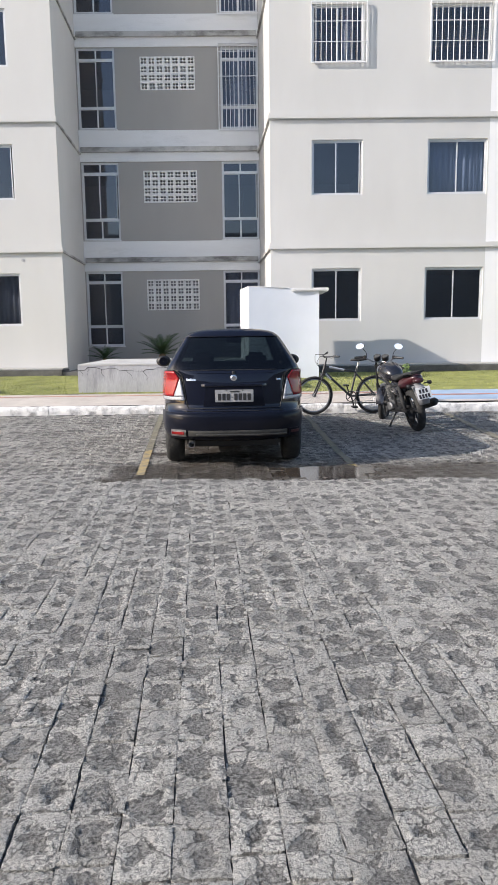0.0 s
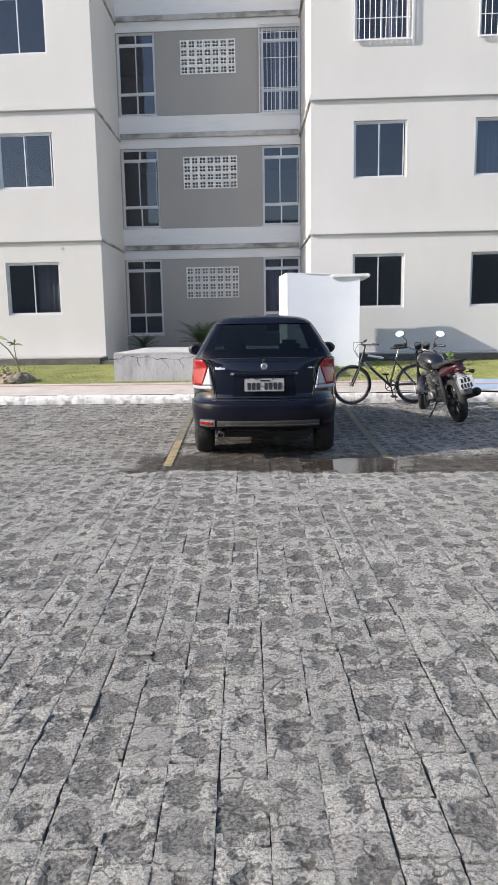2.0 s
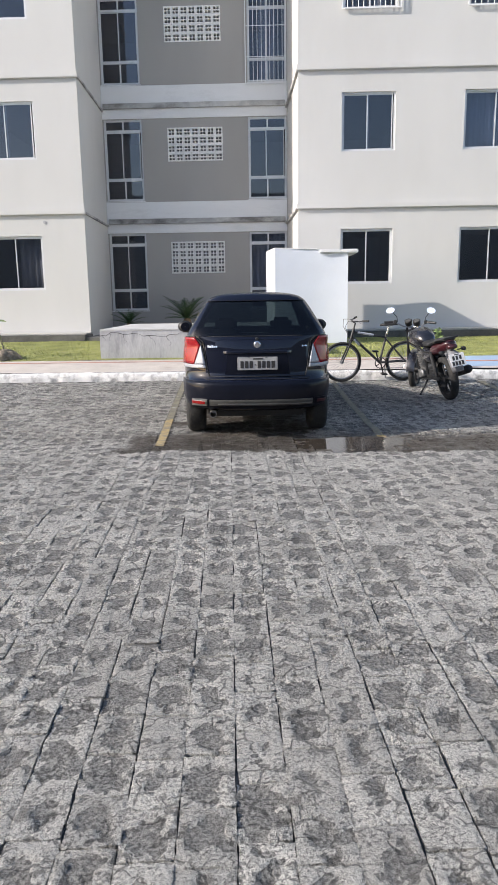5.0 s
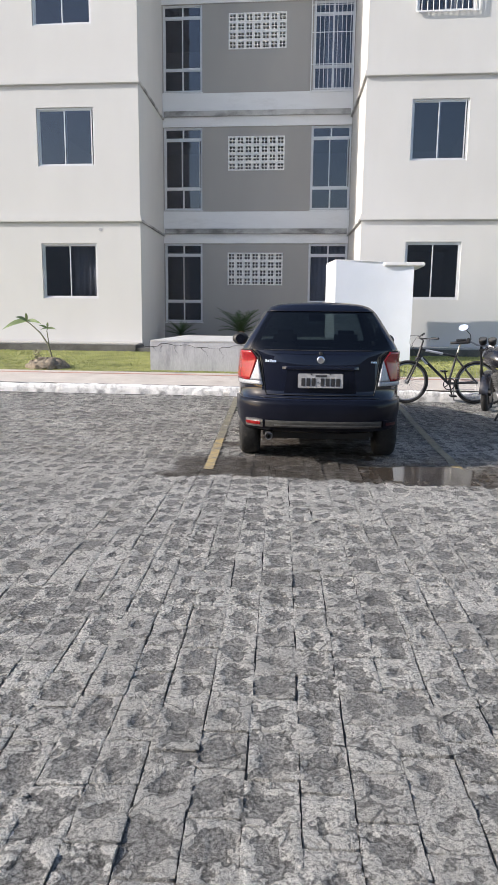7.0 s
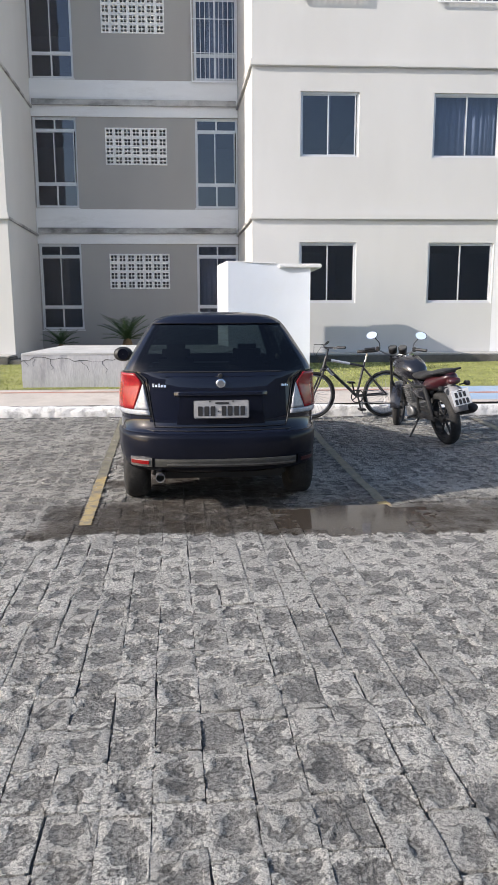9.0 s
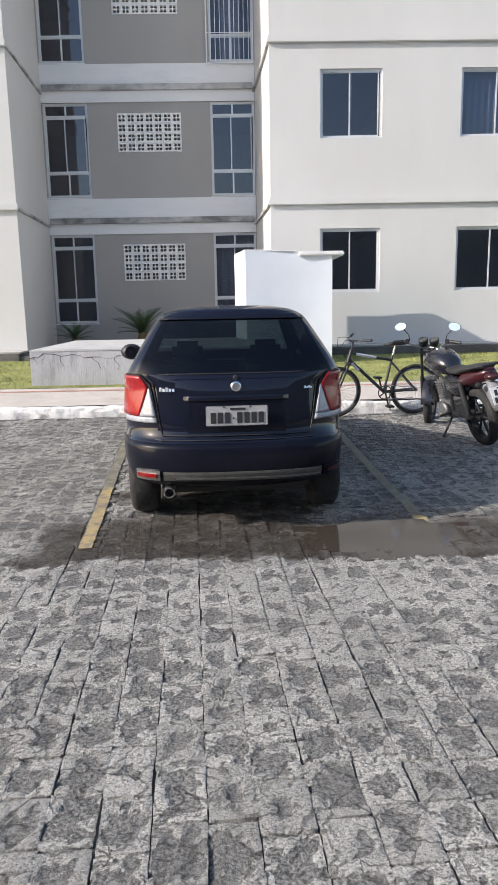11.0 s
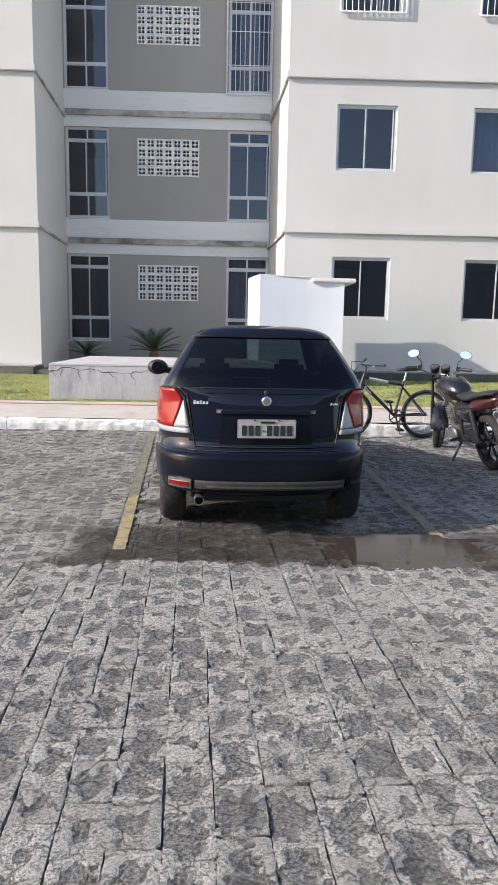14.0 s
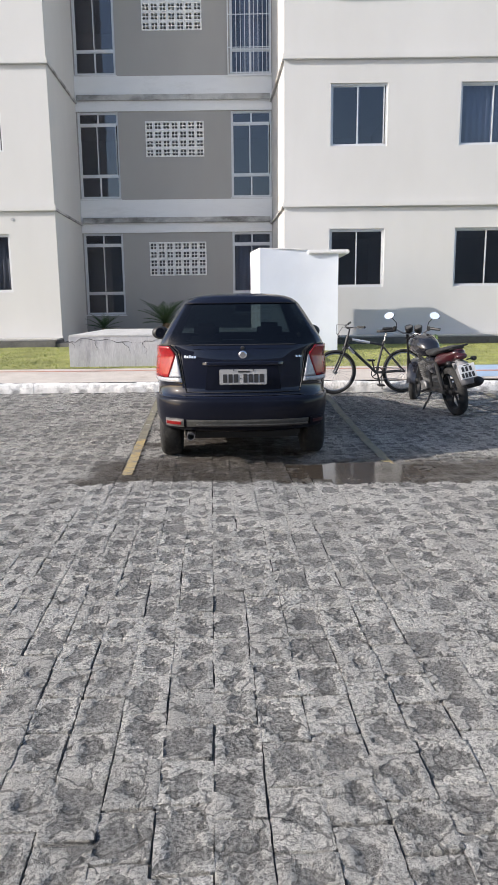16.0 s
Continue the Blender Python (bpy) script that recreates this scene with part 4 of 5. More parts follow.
WB = 1.31
moto_wheel(0.0, 0.305, 0.115, "rear_wheel")
STEER = Matrix.Translation((0, WB - 0.22, 0.96)) @ Matrix.Rotation(radians(-34), 4, Vector((0, -0.314, 0.949))) @ Matrix.Translation((0, -WB + 0.22, -0.96))
fw = moto_wheel(WB, 0.295, 0.09, "front_wheel", STEER)
arc = [(0, WB + 0.325 * math.cos(a), 0.295 + 0.325 * math.sin(a)) for a in lin(radians(10), radians(175), 12)]
fend = bmesh.new()
g = [[fend.verts.new((sx, y, z - abs(sx) * 0.3)) for sx in (-0.06, -0.03, 0, 0.03, 0.06)] for _, y, z in arc]
for a, c in zip(g, g[1:]):
    for i in range(4):
        fend.faces.new((a[i], a[i + 1], c[i + 1], c[i]))
part("front_fender", turned(fend, STEER), M_MOTO, MC, smooth=True)
fork = bmesh.new()
for s in (-1, 1):
    tube(fork, [(s * 0.085, WB, 0.295), (s * 0.085, WB - 0.11, 0.62)], 0.026, 10)
    tube(fork, [(s * 0.085, WB - 0.11, 0.62), (s * 0.085, WB - 0.22, 0.96)], 0.017, 10)
add_box(fork, -0.11, 0.11, WB - 0.25, WB - 0.16, 0.90, 0.93, 0.01)
part("fork", turned(fork, STEER), M_BLACK, MC, "black fork")
hb = tube(bmesh.new(), [(-0.37, WB - 0.42, 1.05), (-0.24, WB - 0.38, 1.06), (-0.13, WB - 0.25, 0.98), (0, WB - 0.22, 0.97), (0.13, WB - 0.25, 0.98), (0.24, WB - 0.38, 1.06), (0.37, WB - 0.42, 1.05)], 0.012, 8)
hbar = part("handlebar", turned(hb, STEER), M_STEEL, MC)
for s in (-1, 1):
    part("grip", turned(tube(bmesh.new(), [(s * 0.38, WB - 0.422, 1.05), (s * 0.255, WB - 0.385, 1.06)], 0.019, 10), STEER), M_BLACK, hbar)
    part("lever", turned(tube(bmesh.new(), [(s * 0.36, WB - 0.35, 1.045), (s * 0.21, WB - 0.33, 1.055)], 0.006, 6), STEER), M_STEEL, hbar)
    part("switch_box", turned(box(s * 0.225 - 0.022, s * 0.225 + 0.022, WB - 0.40, WB - 0.34, 1.03, 1.085, 0.008), STEER), M_BLACK, hbar)
    st = tube(bmesh.new(), [(s * 0.20, WB - 0.35, 1.06), (s * 0.215, WB - 0.34, 1.13), (s * 0.275, WB - 0.36, 1.2)], 0.006, 6)
    mm = part("mirror", turned(st, STEER), M_BLACK, MC, "round mirror on a thin stem")
    hd = bmesh.new()
    bmesh.ops.create_uvsphere(hd, u_segments=20, v_segments=10, radius=1)
    bmesh.ops.transform(hd, matrix=Matrix.Translation((s * 0.30, WB - 0.365, 1.225)) @ Matrix.Rotation(radians(s * 12), 4, "Y") @ Matrix.Diagonal((0.070, 0.016, 0.047, 1)), verts=hd.verts)
    part("mirror_shell", turned(hd, STEER), M_BLACK, mm, smooth=True)
    gl = disc_solid(bmesh.new(), (0, 0, 0), (0, 1, 0), [(1.0, -0.002), (1.0, 0.003)], 24)
    part("mirror_glass", turned(gl, STEER @ Matrix.Translation((s * 0.30, WB - 0.392, 1.227)) @ Matrix.Rotation(radians(-15), 4, "X") @ Matrix.Rotation(radians(s * 12), 4, "Y") @ Matrix.Diagonal((0.066, 1, 0.044, 1))), M_MIRROR, mm)
    gg = disc_solid(bmesh.new(), (0, 0, 0), (0, -0.5, 1), [(0.05, -0.06), (0.056, 0.0), (0.056, 0.012), (0.045, 0.016)], 22)
    ga = part("gauge", turned(gg, STEER @ Matrix.Translation((s * 0.062, WB - 0.25, 1.06))), M_BLACK, MC, "round black instrument", True)
    fc = disc_solid(bmesh.new(), (0, 0, 0), (0, -0.5, 1), [(0.044, 0.0155), (0.044, 0.018)], 22)
    part("dial", turned(fc, STEER @ Matrix.Translation((s * 0.062, WB - 0.25, 1.06))), M_TRIM, ga)
hl = loft([(WB - 0.15, 0.88, 0.07, 0.07), (WB - 0.08, 0.88, 0.085, 0.085), (WB - 0.02, 0.88, 0.088, 0.088)], 18, 2)
part("headlamp", turned(hl, STEER), M_MOTO, MC, smooth=True)
part("fuel_tank", loft([(0.48, 0.76, 0.06, 0.05), (0.52, 0.79, 0.11, 0.09), (0.62, 0.82, 0.145, 0.12), (0.76, 0.845, 0.165, 0.135), (0.90, 0.85, 0.16, 0.13), (1.0, 0.85, 0.12, 0.10), (1.06, 0.85, 0.05, 0.05)], 20), M_MOTO, MC, "glossy black fuel tank", True)
part("tank_cap", disc_solid(bmesh.new(), (0, 0.82, 0.975), (0, 0, 1), [(0.035, 0), (0.033, 0.018)], 18), M_CHROME, MC)
part("seat", loft([(-0.28, 0.855, 0.07, 0.02), (-0.22, 0.85, 0.115, 0.035), (0.0, 0.825, 0.135, 0.04), (0.12, 0.80, 0.135, 0.04), (0.2, 0.775, 0.13, 0.035), (0.4, 0.77, 0.12, 0.035), (0.52, 0.78, 0.09, 0.03)], 16), M_SEAT, MC, "black vinyl seat", True)
part("tail_cowl", loft([(-0.34, 0.80, 0.05, 0.04), (-0.26, 0.775, 0.10, 0.075), (-0.05, 0.735, 0.13, 0.09), (0.12, 0.70, 0.13, 0.09), (0.25, 0.67, 0.10, 0.06)], 16), M_WINE, MC, "wine-red tail panel", True)
part("grab_rail", tube(bmesh.new(), [(-0.12, 0.05, 0.82), (-0.14, -0.2, 0.86), (-0.09, -0.36, 0.885), (0.09, -0.36, 0.885), (0.14, -0.2, 0.86), (0.12, 0.05, 0.82)], 0.011, 8), M_BLACK, MC)
part("side_panel", loft([(0.12, 0.60, 0.10, 0.06), (0.25, 0.60, 0.13, 0.12), (0.45, 0.60, 0.135, 0.14), (0.58, 0.62, 0.10, 0.10)], 14), M_MOTO, MC, smooth=True)
part("tail_light", loft([(-0.40, 0.765, 0.055, 0.03), (-0.33, 0.765, 0.08, 0.038)], 14), M_WINE, MC, "red tail light", True)
part("rear_fender", tube(bmesh.new(), [(0, -0.18, 0.70), (0, -0.33, 0.64), (0, -0.42, 0.52), (0, -0.44, 0.44)], [0.06, 0.085, 0.085, 0.07], 12), mat("grey_mudguard_plastic", (0.19, 0.19, 0.20), 0.5, var=0.12, scale=14, bump=0.1), MC, "grey plastic rear mudguard", True)
PM = Matrix.Translation((0, -0.475, 0.60)) @ Matrix.Rotation(radians(-20), 4, "X")
pl = part("number_plate", turned(box(-0.10, 0.10, -0.004, 0.004, -0.085, 0.085, 0.002), PM), M_PLATE_PALE, MC, "pale number plate")
for row, cnt, z0 in ((0, 3, 0.0), (1, 4, -0.073)):
    for i in range(cnt):
        x0 = -0.065 + i * 0.046 if cnt == 3 else -0.08 + i * 0.041
        part("plate_bar", turned(box(x0, x0 + 0.028, -0.008, -0.0035, z0, z0 + 0.055), PM), M_INK, pl, "dark character bar")
part("plate_bar", turned(box(-0.03, 0.03, -0.008, -0.0035, 0.066, 0.076), PM), M_INK, pl, "small dark bar")
for s in (-1, 1):
    sg = tube(bmesh.new(), [(s * 0.07, -0.33, 0.71), (s * 0.13, -0.34, 0.71)], 0.008, 6)
    disc_solid(sg, (s * 0.15, -0.345, 0.71), (0, 1, 0), [(0.012, -0.035), (0.028, -0.025), (0.026, 0.03), (0.01, 0.04)], 14)
    part("turn_signal", sg, M_BLACK, MC)
    part("shock_absorber", tube(bmesh.new(), [(s * 0.125, 0.03, 0.34), (s * 0.125, 0.06, 0.44), (s * 0.125, 0.13, 0.68)], [0.016, 0.03, 0.026], 10), M_BLACK, MC)
    part("swingarm", box(s * 0.11 - 0.015, s * 0.11 + 0.015, -0.03, 0.45, 0.285, 0.335, 0.008), M_BLACK, MC)
    part("footpeg", tube(bmesh.new(), [(s * 0.12, 0.48, 0.31), (s * 0.25, 0.46, 0.30)], 0.015, 8), M_BLACK, MC)
fr = bmesh.new()
for s in (-1, 1):
    tube(fr, [(s * 0.05, WB - 0.26, 0.80), (s * 0.11, 0.7, 0.72), (s * 0.12, 0.4, 0.66), (s * 0.11, 0.0, 0.70), (s * 0.07, -0.25, 0.74)], 0.016, 8)
    tube(fr, [(s * 0.11, 0.42, 0.66), (s * 0.11, 0.42, 0.32)], 0.018, 8)
tube(fr, [(0, WB - 0.27, 0.78), (0, WB - 0.40, 0.40), (0, WB - 0.5, 0.26)], 0.02, 8)
part("frame", fr, M_BLACK, MC)
en = bmesh.new()
add_box(en, -0.13, 0.13, 0.48, 0.80, 0.23, 0.42, 0.04)
engine = part("engine", en, M_ENGINE, MC, "cast aluminium engine block")
cyl = bmesh.new()
for k in range(8):
    a = 0.42 + k * 0.025
    add_box(cyl, -0.085, 0.085, 0.66 + k * 0.008, 0.82 + k * 0.008, a, a + 0.012)
add_box(cyl, -0.065, 0.065, 0.68, 0.84, 0.41, 0.63)
part("cylinder", cyl, M_ENGINE, engine)
for s in (-1, 1):
    part("crankcase_cover", disc_solid(bmesh.new(), (s * 0.125, 0.58, 0.33), (s, 0, 0), [(0.085, 0), (0.08, 0.03), (0.05, 0.04)], 22), M_ENGINE, engine, smooth=True)
part("exhaust_pipe", tube(bmesh.new(), [(0.03, 0.86, 0.52), (0.06, 0.96, 0.42), (0.09, 0.9, 0.26), (0.13, 0.6, 0.22), (0.17, 0.3, 0.27)], 0.02, 10), M_STEEL, MC, smooth=True)
part("muffler", tube(bmesh.new(), [(0.17, 0.32, 0.27), (0.18, 0.2, 0.30), (0.19, -0.3, 0.42), (0.19, -0.36, 0.43)], [0.03, 0.052, 0.058, 0.04], 16), M_BLACK, MC, "black muffler", True)
part("chain_guard", box(-0.10, -0.075, -0.05, 0.45, 0.36, 0.40, 0.006), M_BLACK, MC)
part("side_stand", tube(bmesh.new(), [(-0.10, 0.50, 0.25), (-0.27, 0.44, 0.06), (-0.29, 0.42, 0.056)], 0.013, 8), M_BLACK, MC, "side stand")

# ---- bicycle ----
M_BIKE = mat("dark_bicycle_paint", (0.03, 0.03, 0.034), 0.4, var=0.2, scale=12, bump=0.05)
M_SILVER = mat("silver_decal_paint", (0.62, 0.63, 0.66), 0.35, 0.3, var=0.1, bump=0)
BR = 0.32
BK = thing("bicycle", pose(1.46, 11.44, ground_z(1.4, 11.44) + 0.002, 4, 0, 8), "dark mountain bicycle with silver decals standing beside the kerb", "bicycle")


def bike_wheel(x, name):
    t = bmesh.new()
    tube(t, [(x + (BR - 0.022) * math.cos(a), 0, BR + (BR - 0.022) * math.sin(a)) for a in [2 * math.pi * k / 40 for k in range(40)]], 0.022, 8, True)
    w = part(name, t, M_RUBBER, BK, "knobbly bicycle tyre", True)
    r = bmesh.new()
    tube(r, [(x + (BR - 0.052) * math.cos(a), 0, BR + (BR - 0.052) * math.sin(a)) for a in [2 * math.pi * k / 40 for k in range(40)]], 0.011, 6, True)
    part("rim", r, M_STEEL, w)
    sp = bmesh.new()
    for k in range(28):
        a = 2 * math.pi * k / 28
        tube(sp, [(x + 0.02 * math.cos(a + 0.8), (-1) ** k * 0.03, BR + 0.02 * math.sin(a + 0.8)), (x + (BR - 0.055) * math.cos(a), 0, BR + (BR - 0.055) * math.sin(a))], 0.0016, 4)
    tagged(part("spokes", sp, M_STEEL, w), kind="stuff")
    part("hub", disc_solid(bmesh.new(), (x, 0, BR), (0, 1, 0), [(0.022, -0.045), (0.015, -0.02), (0.015, 0.02), (0.022, 0.045)], 14), M_STEEL, w)


BW = 1.03
bike_wheel(0.0, "front_wheel")
bike_wheel(BW, "rear_wheel")
HEAD, BB = (0.17, 0, 0.80), (0.62, 0, 0.30)
bf = bmesh.new()
for a, c, r in ((HEAD, (0.70, 0, 0.70), 0.017), ((0.155, 0, 0.72), BB, 0.021), ((0.715, 0, 0.76), BB, 0.016)):
    tube(bf, [a, c], r, 10)
tube(bf, [(0.18, 0, 0.84), (0.145, 0, 0.70)], 0.022, 10)
for s in (-1, 1):
    tube(bf, [(BB[0], s * 0.03, BB[2]), (BW, s * 0.055, BR)], 0.011, 8)
    tube(bf, [(0.70, s * 0.02, 0.68), (BW, s * 0.055, BR)], 0.009, 8)
part("frame", bf, M_BIKE, BK, "dark painted diamond frame")
part("decal", tube(bmesh.new(), [(0.24, 0, 0.787), (0.50, 0, 0.738)], 0.0185, 10), M_SILVER, BK, "silver decal sleeve")
part("decal", tube(bmesh.new(), [(0.19, 0, 0.684), (0.28, 0, 0.59)], 0.0225, 10), M_SILVER, BK, "pale decal sleeve")
fk = bmesh.new()
tube(fk, [(0.145, 0, 0.70), (0.135, 0, 0.66)], 0.016, 8)
for s in (-1, 1):
    tube(fk, [(0.14, s * 0.05, 0.67), (0.06, s * 0.05, 0.46), (0.0, s * 0.05, BR)], 0.013, 8)
add_box(fk, 0.11, 0.165, -0.06, 0.06, 0.655, 0.68)
part("fork", fk, M_BIKE, BK)
hb = bmesh.new()
tube(hb, [(0.18, 0, 0.84), (0.20, 0, 0.93), (0.15, 0, 0.96)], 0.013, 8)
tube(hb, [(0.26, -0.28, 0.985), (0.17, -0.12, 0.965), (0.15, 0, 0.96), (0.17, 0.12, 0.965), (0.26, 0.28, 0.985)], 0.011, 8)
bh = part("handlebar", hb, M_BIKE, BK)
for s in (-1, 1):
    part("grip", tube(bmesh.new(), [(0.245, s * 0.24, 0.983), (0.31, s * 0.36, 0.992)], 0.016, 8), M_BLACK, bh)
    part("brake_cable", tube(bmesh.new(), [(0.20, s * 0.2, 0.975), (0.05, s * 0.16, 0.98), (0.02, s * 0.06, 0.88), (0.10, s * 0.03, 0.75)], 0.004, 6), M_BLACK, bh)
    part("brake_lever", tube(bmesh.new(), [(0.2, s * 0.2, 0.97), (0.2, s * 0.32, 0.955)], 0.006, 6), M_STEEL, bh)
part("seat_post", tube(bmesh.new(), [(0.69, 0, 0.62), (0.745, 0, 0.88)], 0.013, 10), M_CHROME, BK, "bright seat post")
sd = turned(loft([(-0.14, 0, 0.018, 0.018), (-0.05, 0.005, 0.03, 0.022), (0.05, 0.015, 0.065, 0.028), (0.12, 0.02, 0.075, 0.025), (0.14, 0.02, 0.05, 0.015)], 14), Matrix.Translation((0.745, 0, 0.895)) @ Matrix.Rotation(radians(-90), 4, "Z"))
part("saddle", sd, M_SEAT, BK, "black saddle", True)
cr = bmesh.new()
tube(cr, [(BB[0] + 0.085 * math.cos(a), -0.045, BB[2] + 0.085 * math.sin(a)) for a in [2 * math.pi * k / 28 for k in range(28)]], 0.008, 6, True)
for k in range(5):
    a = 2 * math.pi * k / 5
    tube(cr, [(BB[0], -0.045, BB[2]), (BB[0] + 0.085 * math.cos(a), -0.045, BB[2] + 0.085 * math.sin(a))], 0.008, 6)
part("chainring", cr, M_BLACK, BK)
for s, a in ((-1, radians(-75)), (1, radians(105))):
    ex = (BB[0] + 0.17 * math.cos(a), s * 0.07, BB[2] + 0.17 * math.sin(a))
    c2 = part("crank", tube(bmesh.new(), [(BB[0], s * 0.06, BB[2]), ex], 0.012, 8), M_BLACK, BK)
    part("pedal", box(ex[0] - 0.045, ex[0] + 0.045, ex[1] - 0.05 + s * 0.05, ex[1] + 0.05 + s * 0.05, ex[2] - 0.012, ex[2] + 0.012, 0.004), M_BLACK, c2)
ch = bmesh.new()
tube(ch, [(BB[0], -0.045, BB[2] + 0.09), (BW, -0.045, BR + 0.035)], 0.005, 5)
tube(ch, [(BB[0], -0.045, BB[2] - 0.09), (BW - 0.03, -0.045, BR - 0.1), (BW, -0.045, BR - 0.035)], 0.005, 5)
part("chain", ch, M_STEEL, BK)
part("kickstand", tube(bmesh.new(), [(BB[0] + 0.1, 0.05, BB[2] - 0.03), (BB[0] + 0.16, 0.17, 0.02)], 0.009, 6), M_STEEL, BK)

# ---- plants ----
M_LEAF = mat("plant_leaf", (0.15, 0.21, 0.075), 0.45, var=0.3, scale=8, bump=0.1)
M_STEM = mat("grey_green_stem", (0.17, 0.165, 0.10), 0.8, var=0.2, scale=20, bump=0.3)
M_CYCAD = mat("cycad_leaf", (0.055, 0.10, 0.03), 0.5, var=0.35, scale=9, bump=0.1)
M_DRY = mat("dry_cycad_base", (0.20, 0.13, 0.07), 0.9, var=0.3, scale=14, bump=0.4)
M_MOUND = mat("loose_soil", (0.24, 0.20, 0.15), 0.95, var=0.35, scale=9, bump=0.8, fine=40, dirt=(0.11, 0.085, 0.06), dirt_amount=0.8, dirt_scale=7)


def leaf(bm, base, d, length, width, droop, up=Vector((0, 0, 1)), n=6):
    """Blade folded along its midrib."""
    d = Vector(d).normalized()
    side = d.cross(up)
    side = side.normalized() if side.length > 1e-3 else Vector((1, 0, 0))
    rows = []
    for i in range(n + 1):
        t = i / n
        p = Vector(base) + d * length * t - Vector((0, 0, droop * length * t * t))
        w = width * math.sin(math.pi * (0.06 + 0.92 * t) ** 0.8) * 0.5
        rows.append((bm.verts.new(p - side * w + Vector((0, 0, w * 0.35))), bm.verts.new(p), bm.verts.new(p + side * w + Vector((0, 0, w * 0.35)))))
    for a, c in zip(rows, rows[1:]):
        bm.faces.new((a[0], a[1], c[1], c[0]))
        bm.faces.new((a[1], a[2], c[2], c[1]))
    return bm


PX, PY = -4.80, 13.55
mound = bmesh.new()
bmesh.ops.create_uvsphere(mound, u_segments=64, v_segments=28, radius=1)
bmesh.ops.scale(mound, vec=(0.40, 0.32, 0.17), verts=mound.verts)
for v in mound.verts:
    v.co += Vector((noise.noise(v.co * 9), noise.noise(v.co * 9 + Vector((5, 0, 0))), noise.noise(v.co * 11 + Vector((0, 7, 0))))) * 0.05 + Vector((noise.noise(v.co * 31), noise.noise(v.co * 31 + Vector((3, 0, 0))), noise.noise(v.co * 37))) * 0.03
bmesh.ops.translate(mound, vec=(PX - 0.04, PY, lawn_z(PX, PY)), verts=mound.verts)
tagged(obj_from("soil_mound", mound, M_MOUND, smooth=True), "small heap of loose brown soil round a seedling", "soil mound")
SP = thing("sapling", pose(PX, PY, lawn_z(PX, PY)), "young sapling with bare stems and few broad leaves", "sapling")
part("stem", tube(bmesh.new(), [(0.02, 0, 0.05), (0.03, 0, 0.22), (-0.03, 0, 0.42), (-0.16, 0, 0.62), (-0.36, 0, 0.80), (-0.44, 0, 0.84)], [0.02, 0.018, 0.016, 0.014, 0.011, 0.008], 8), M_STEM, SP, smooth=True)
part("stem", tube(bmesh.new(), [(0.02, 0, 0.25), (-0.02, 0.01, 0.45), (-0.05, 0.02, 0.66), (-0.04, 0.02, 0.72)], [0.012, 0.011, 0.009, 0.007], 8), M_STEM, SP, smooth=True)
for base, dirs in (((-0.42, 0, 0.84), ((-1, -0.2, -0.05, 0.34), (-0.6, 0.6, 0.2, 0.24), (0.9, -0.2, 0.15, 0.24), (0.1, -0.3, 0.9, 0.18), (-0.5, -0.5, 0.5, 0.2))), ((-0.04, 0.02, 0.71), ((0.9, -0.2, 0.2, 0.15), (-0.6, -0.3, 0.5, 0.14), (0.2, -0.3, 0.9, 0.14), (-0.8, 0.2, 0.1, 0.12)))):
    for dx, dy, dz, ln in dirs:
        part("leaf", leaf(bmesh.new(), base, (dx, dy, dz), ln * 1.3, ln * 0.30, 0.3, Vector((0.1, -0.85, 0.5))), M_LEAF, SP, smooth=True)
tw = bmesh.new()
rg = random.Random(8)
for k in range(60):
    a = rg.uniform(0, 6.28)
    leaf(tw, (rg.uniform(-0.05, 0.05), rg.uniform(-0.05, 0.05), rg.uniform(0.0, 0.26)), (math.cos(a), math.sin(a), rg.uniform(0.2, 1.2)), rg.uniform(0.06, 0.11), 0.035, 0.4, Vector((0.2, -0.8, 0.5)), 3)
wd = tagged(obj_from("weed", tw, M_STEM), "small leafy weed beside the soil heap", "weed")
wd.location = (PX - 0.27, PY + 0.05, lawn_z(PX, PY) + 0.03)


rg2 = random.Random(31)


def cycad(x, y, z, size, seed, label):
    rg = random.Random(seed)
    c = thing("cycad", pose(x, y, z), label, "cycad", "cycads by the recess")
    part("trunk", disc_solid(bmesh.new(), (0, 0, 0), (0, 0, 1), [(0.11 * size, 0), (0.13 * size, 0.12 * size), (0.09 * size, 0.28 * size), (0.04 * size, 0.34 * size)], 14), M_DRY, c, "scaly brown trunk")
    for k in range(26):
        a = k * 2.4 + rg.uniform(-0.2, 0.2)
        el = rg.uniform(0.15, 1.35)
        ln = size * rg.uniform(0.6, 0.8)
        bm = bmesh.new()
        pts = []
        for i in range(9):
            t = i / 8
            r = ln * t * math.cos(el * (1 - 0.35 * t))
            pts.append(Vector((math.cos(a) * r, math.sin(a) * r, 0.30 * size + ln * t * math.sin(el) - 0.22 * ln * t * t)))
        tube(bm, pts, [0.007 * size * (1.2 - i / 9) for i in range(9)], 4)
        for i in range(1, 24):
            t = i / 24 * 8
            j = min(7, int(t))
            p, d = pts[j].lerp(pts[j + 1], t - j), (pts[j + 1] - pts[j]).normalized()
            sd = d.cross(Vector((0, 0, 1))).normalized()
            up = sd.cross(d)
            for s in (-1, 1):
                q = d * 0.6 + sd * s * 0.8 + up * 0.25
                l2 = size * 0.17 * math.sin(math.pi * (0.15 + 0.8 * i / 24))
                w = d * 0.008 * size
                bm.faces.new((bm.verts.new(p - w), bm.verts.new(p + w), bm.verts.new(p + q * l2)))
        part("frond", bm, M_CYCAD, c)
    return c


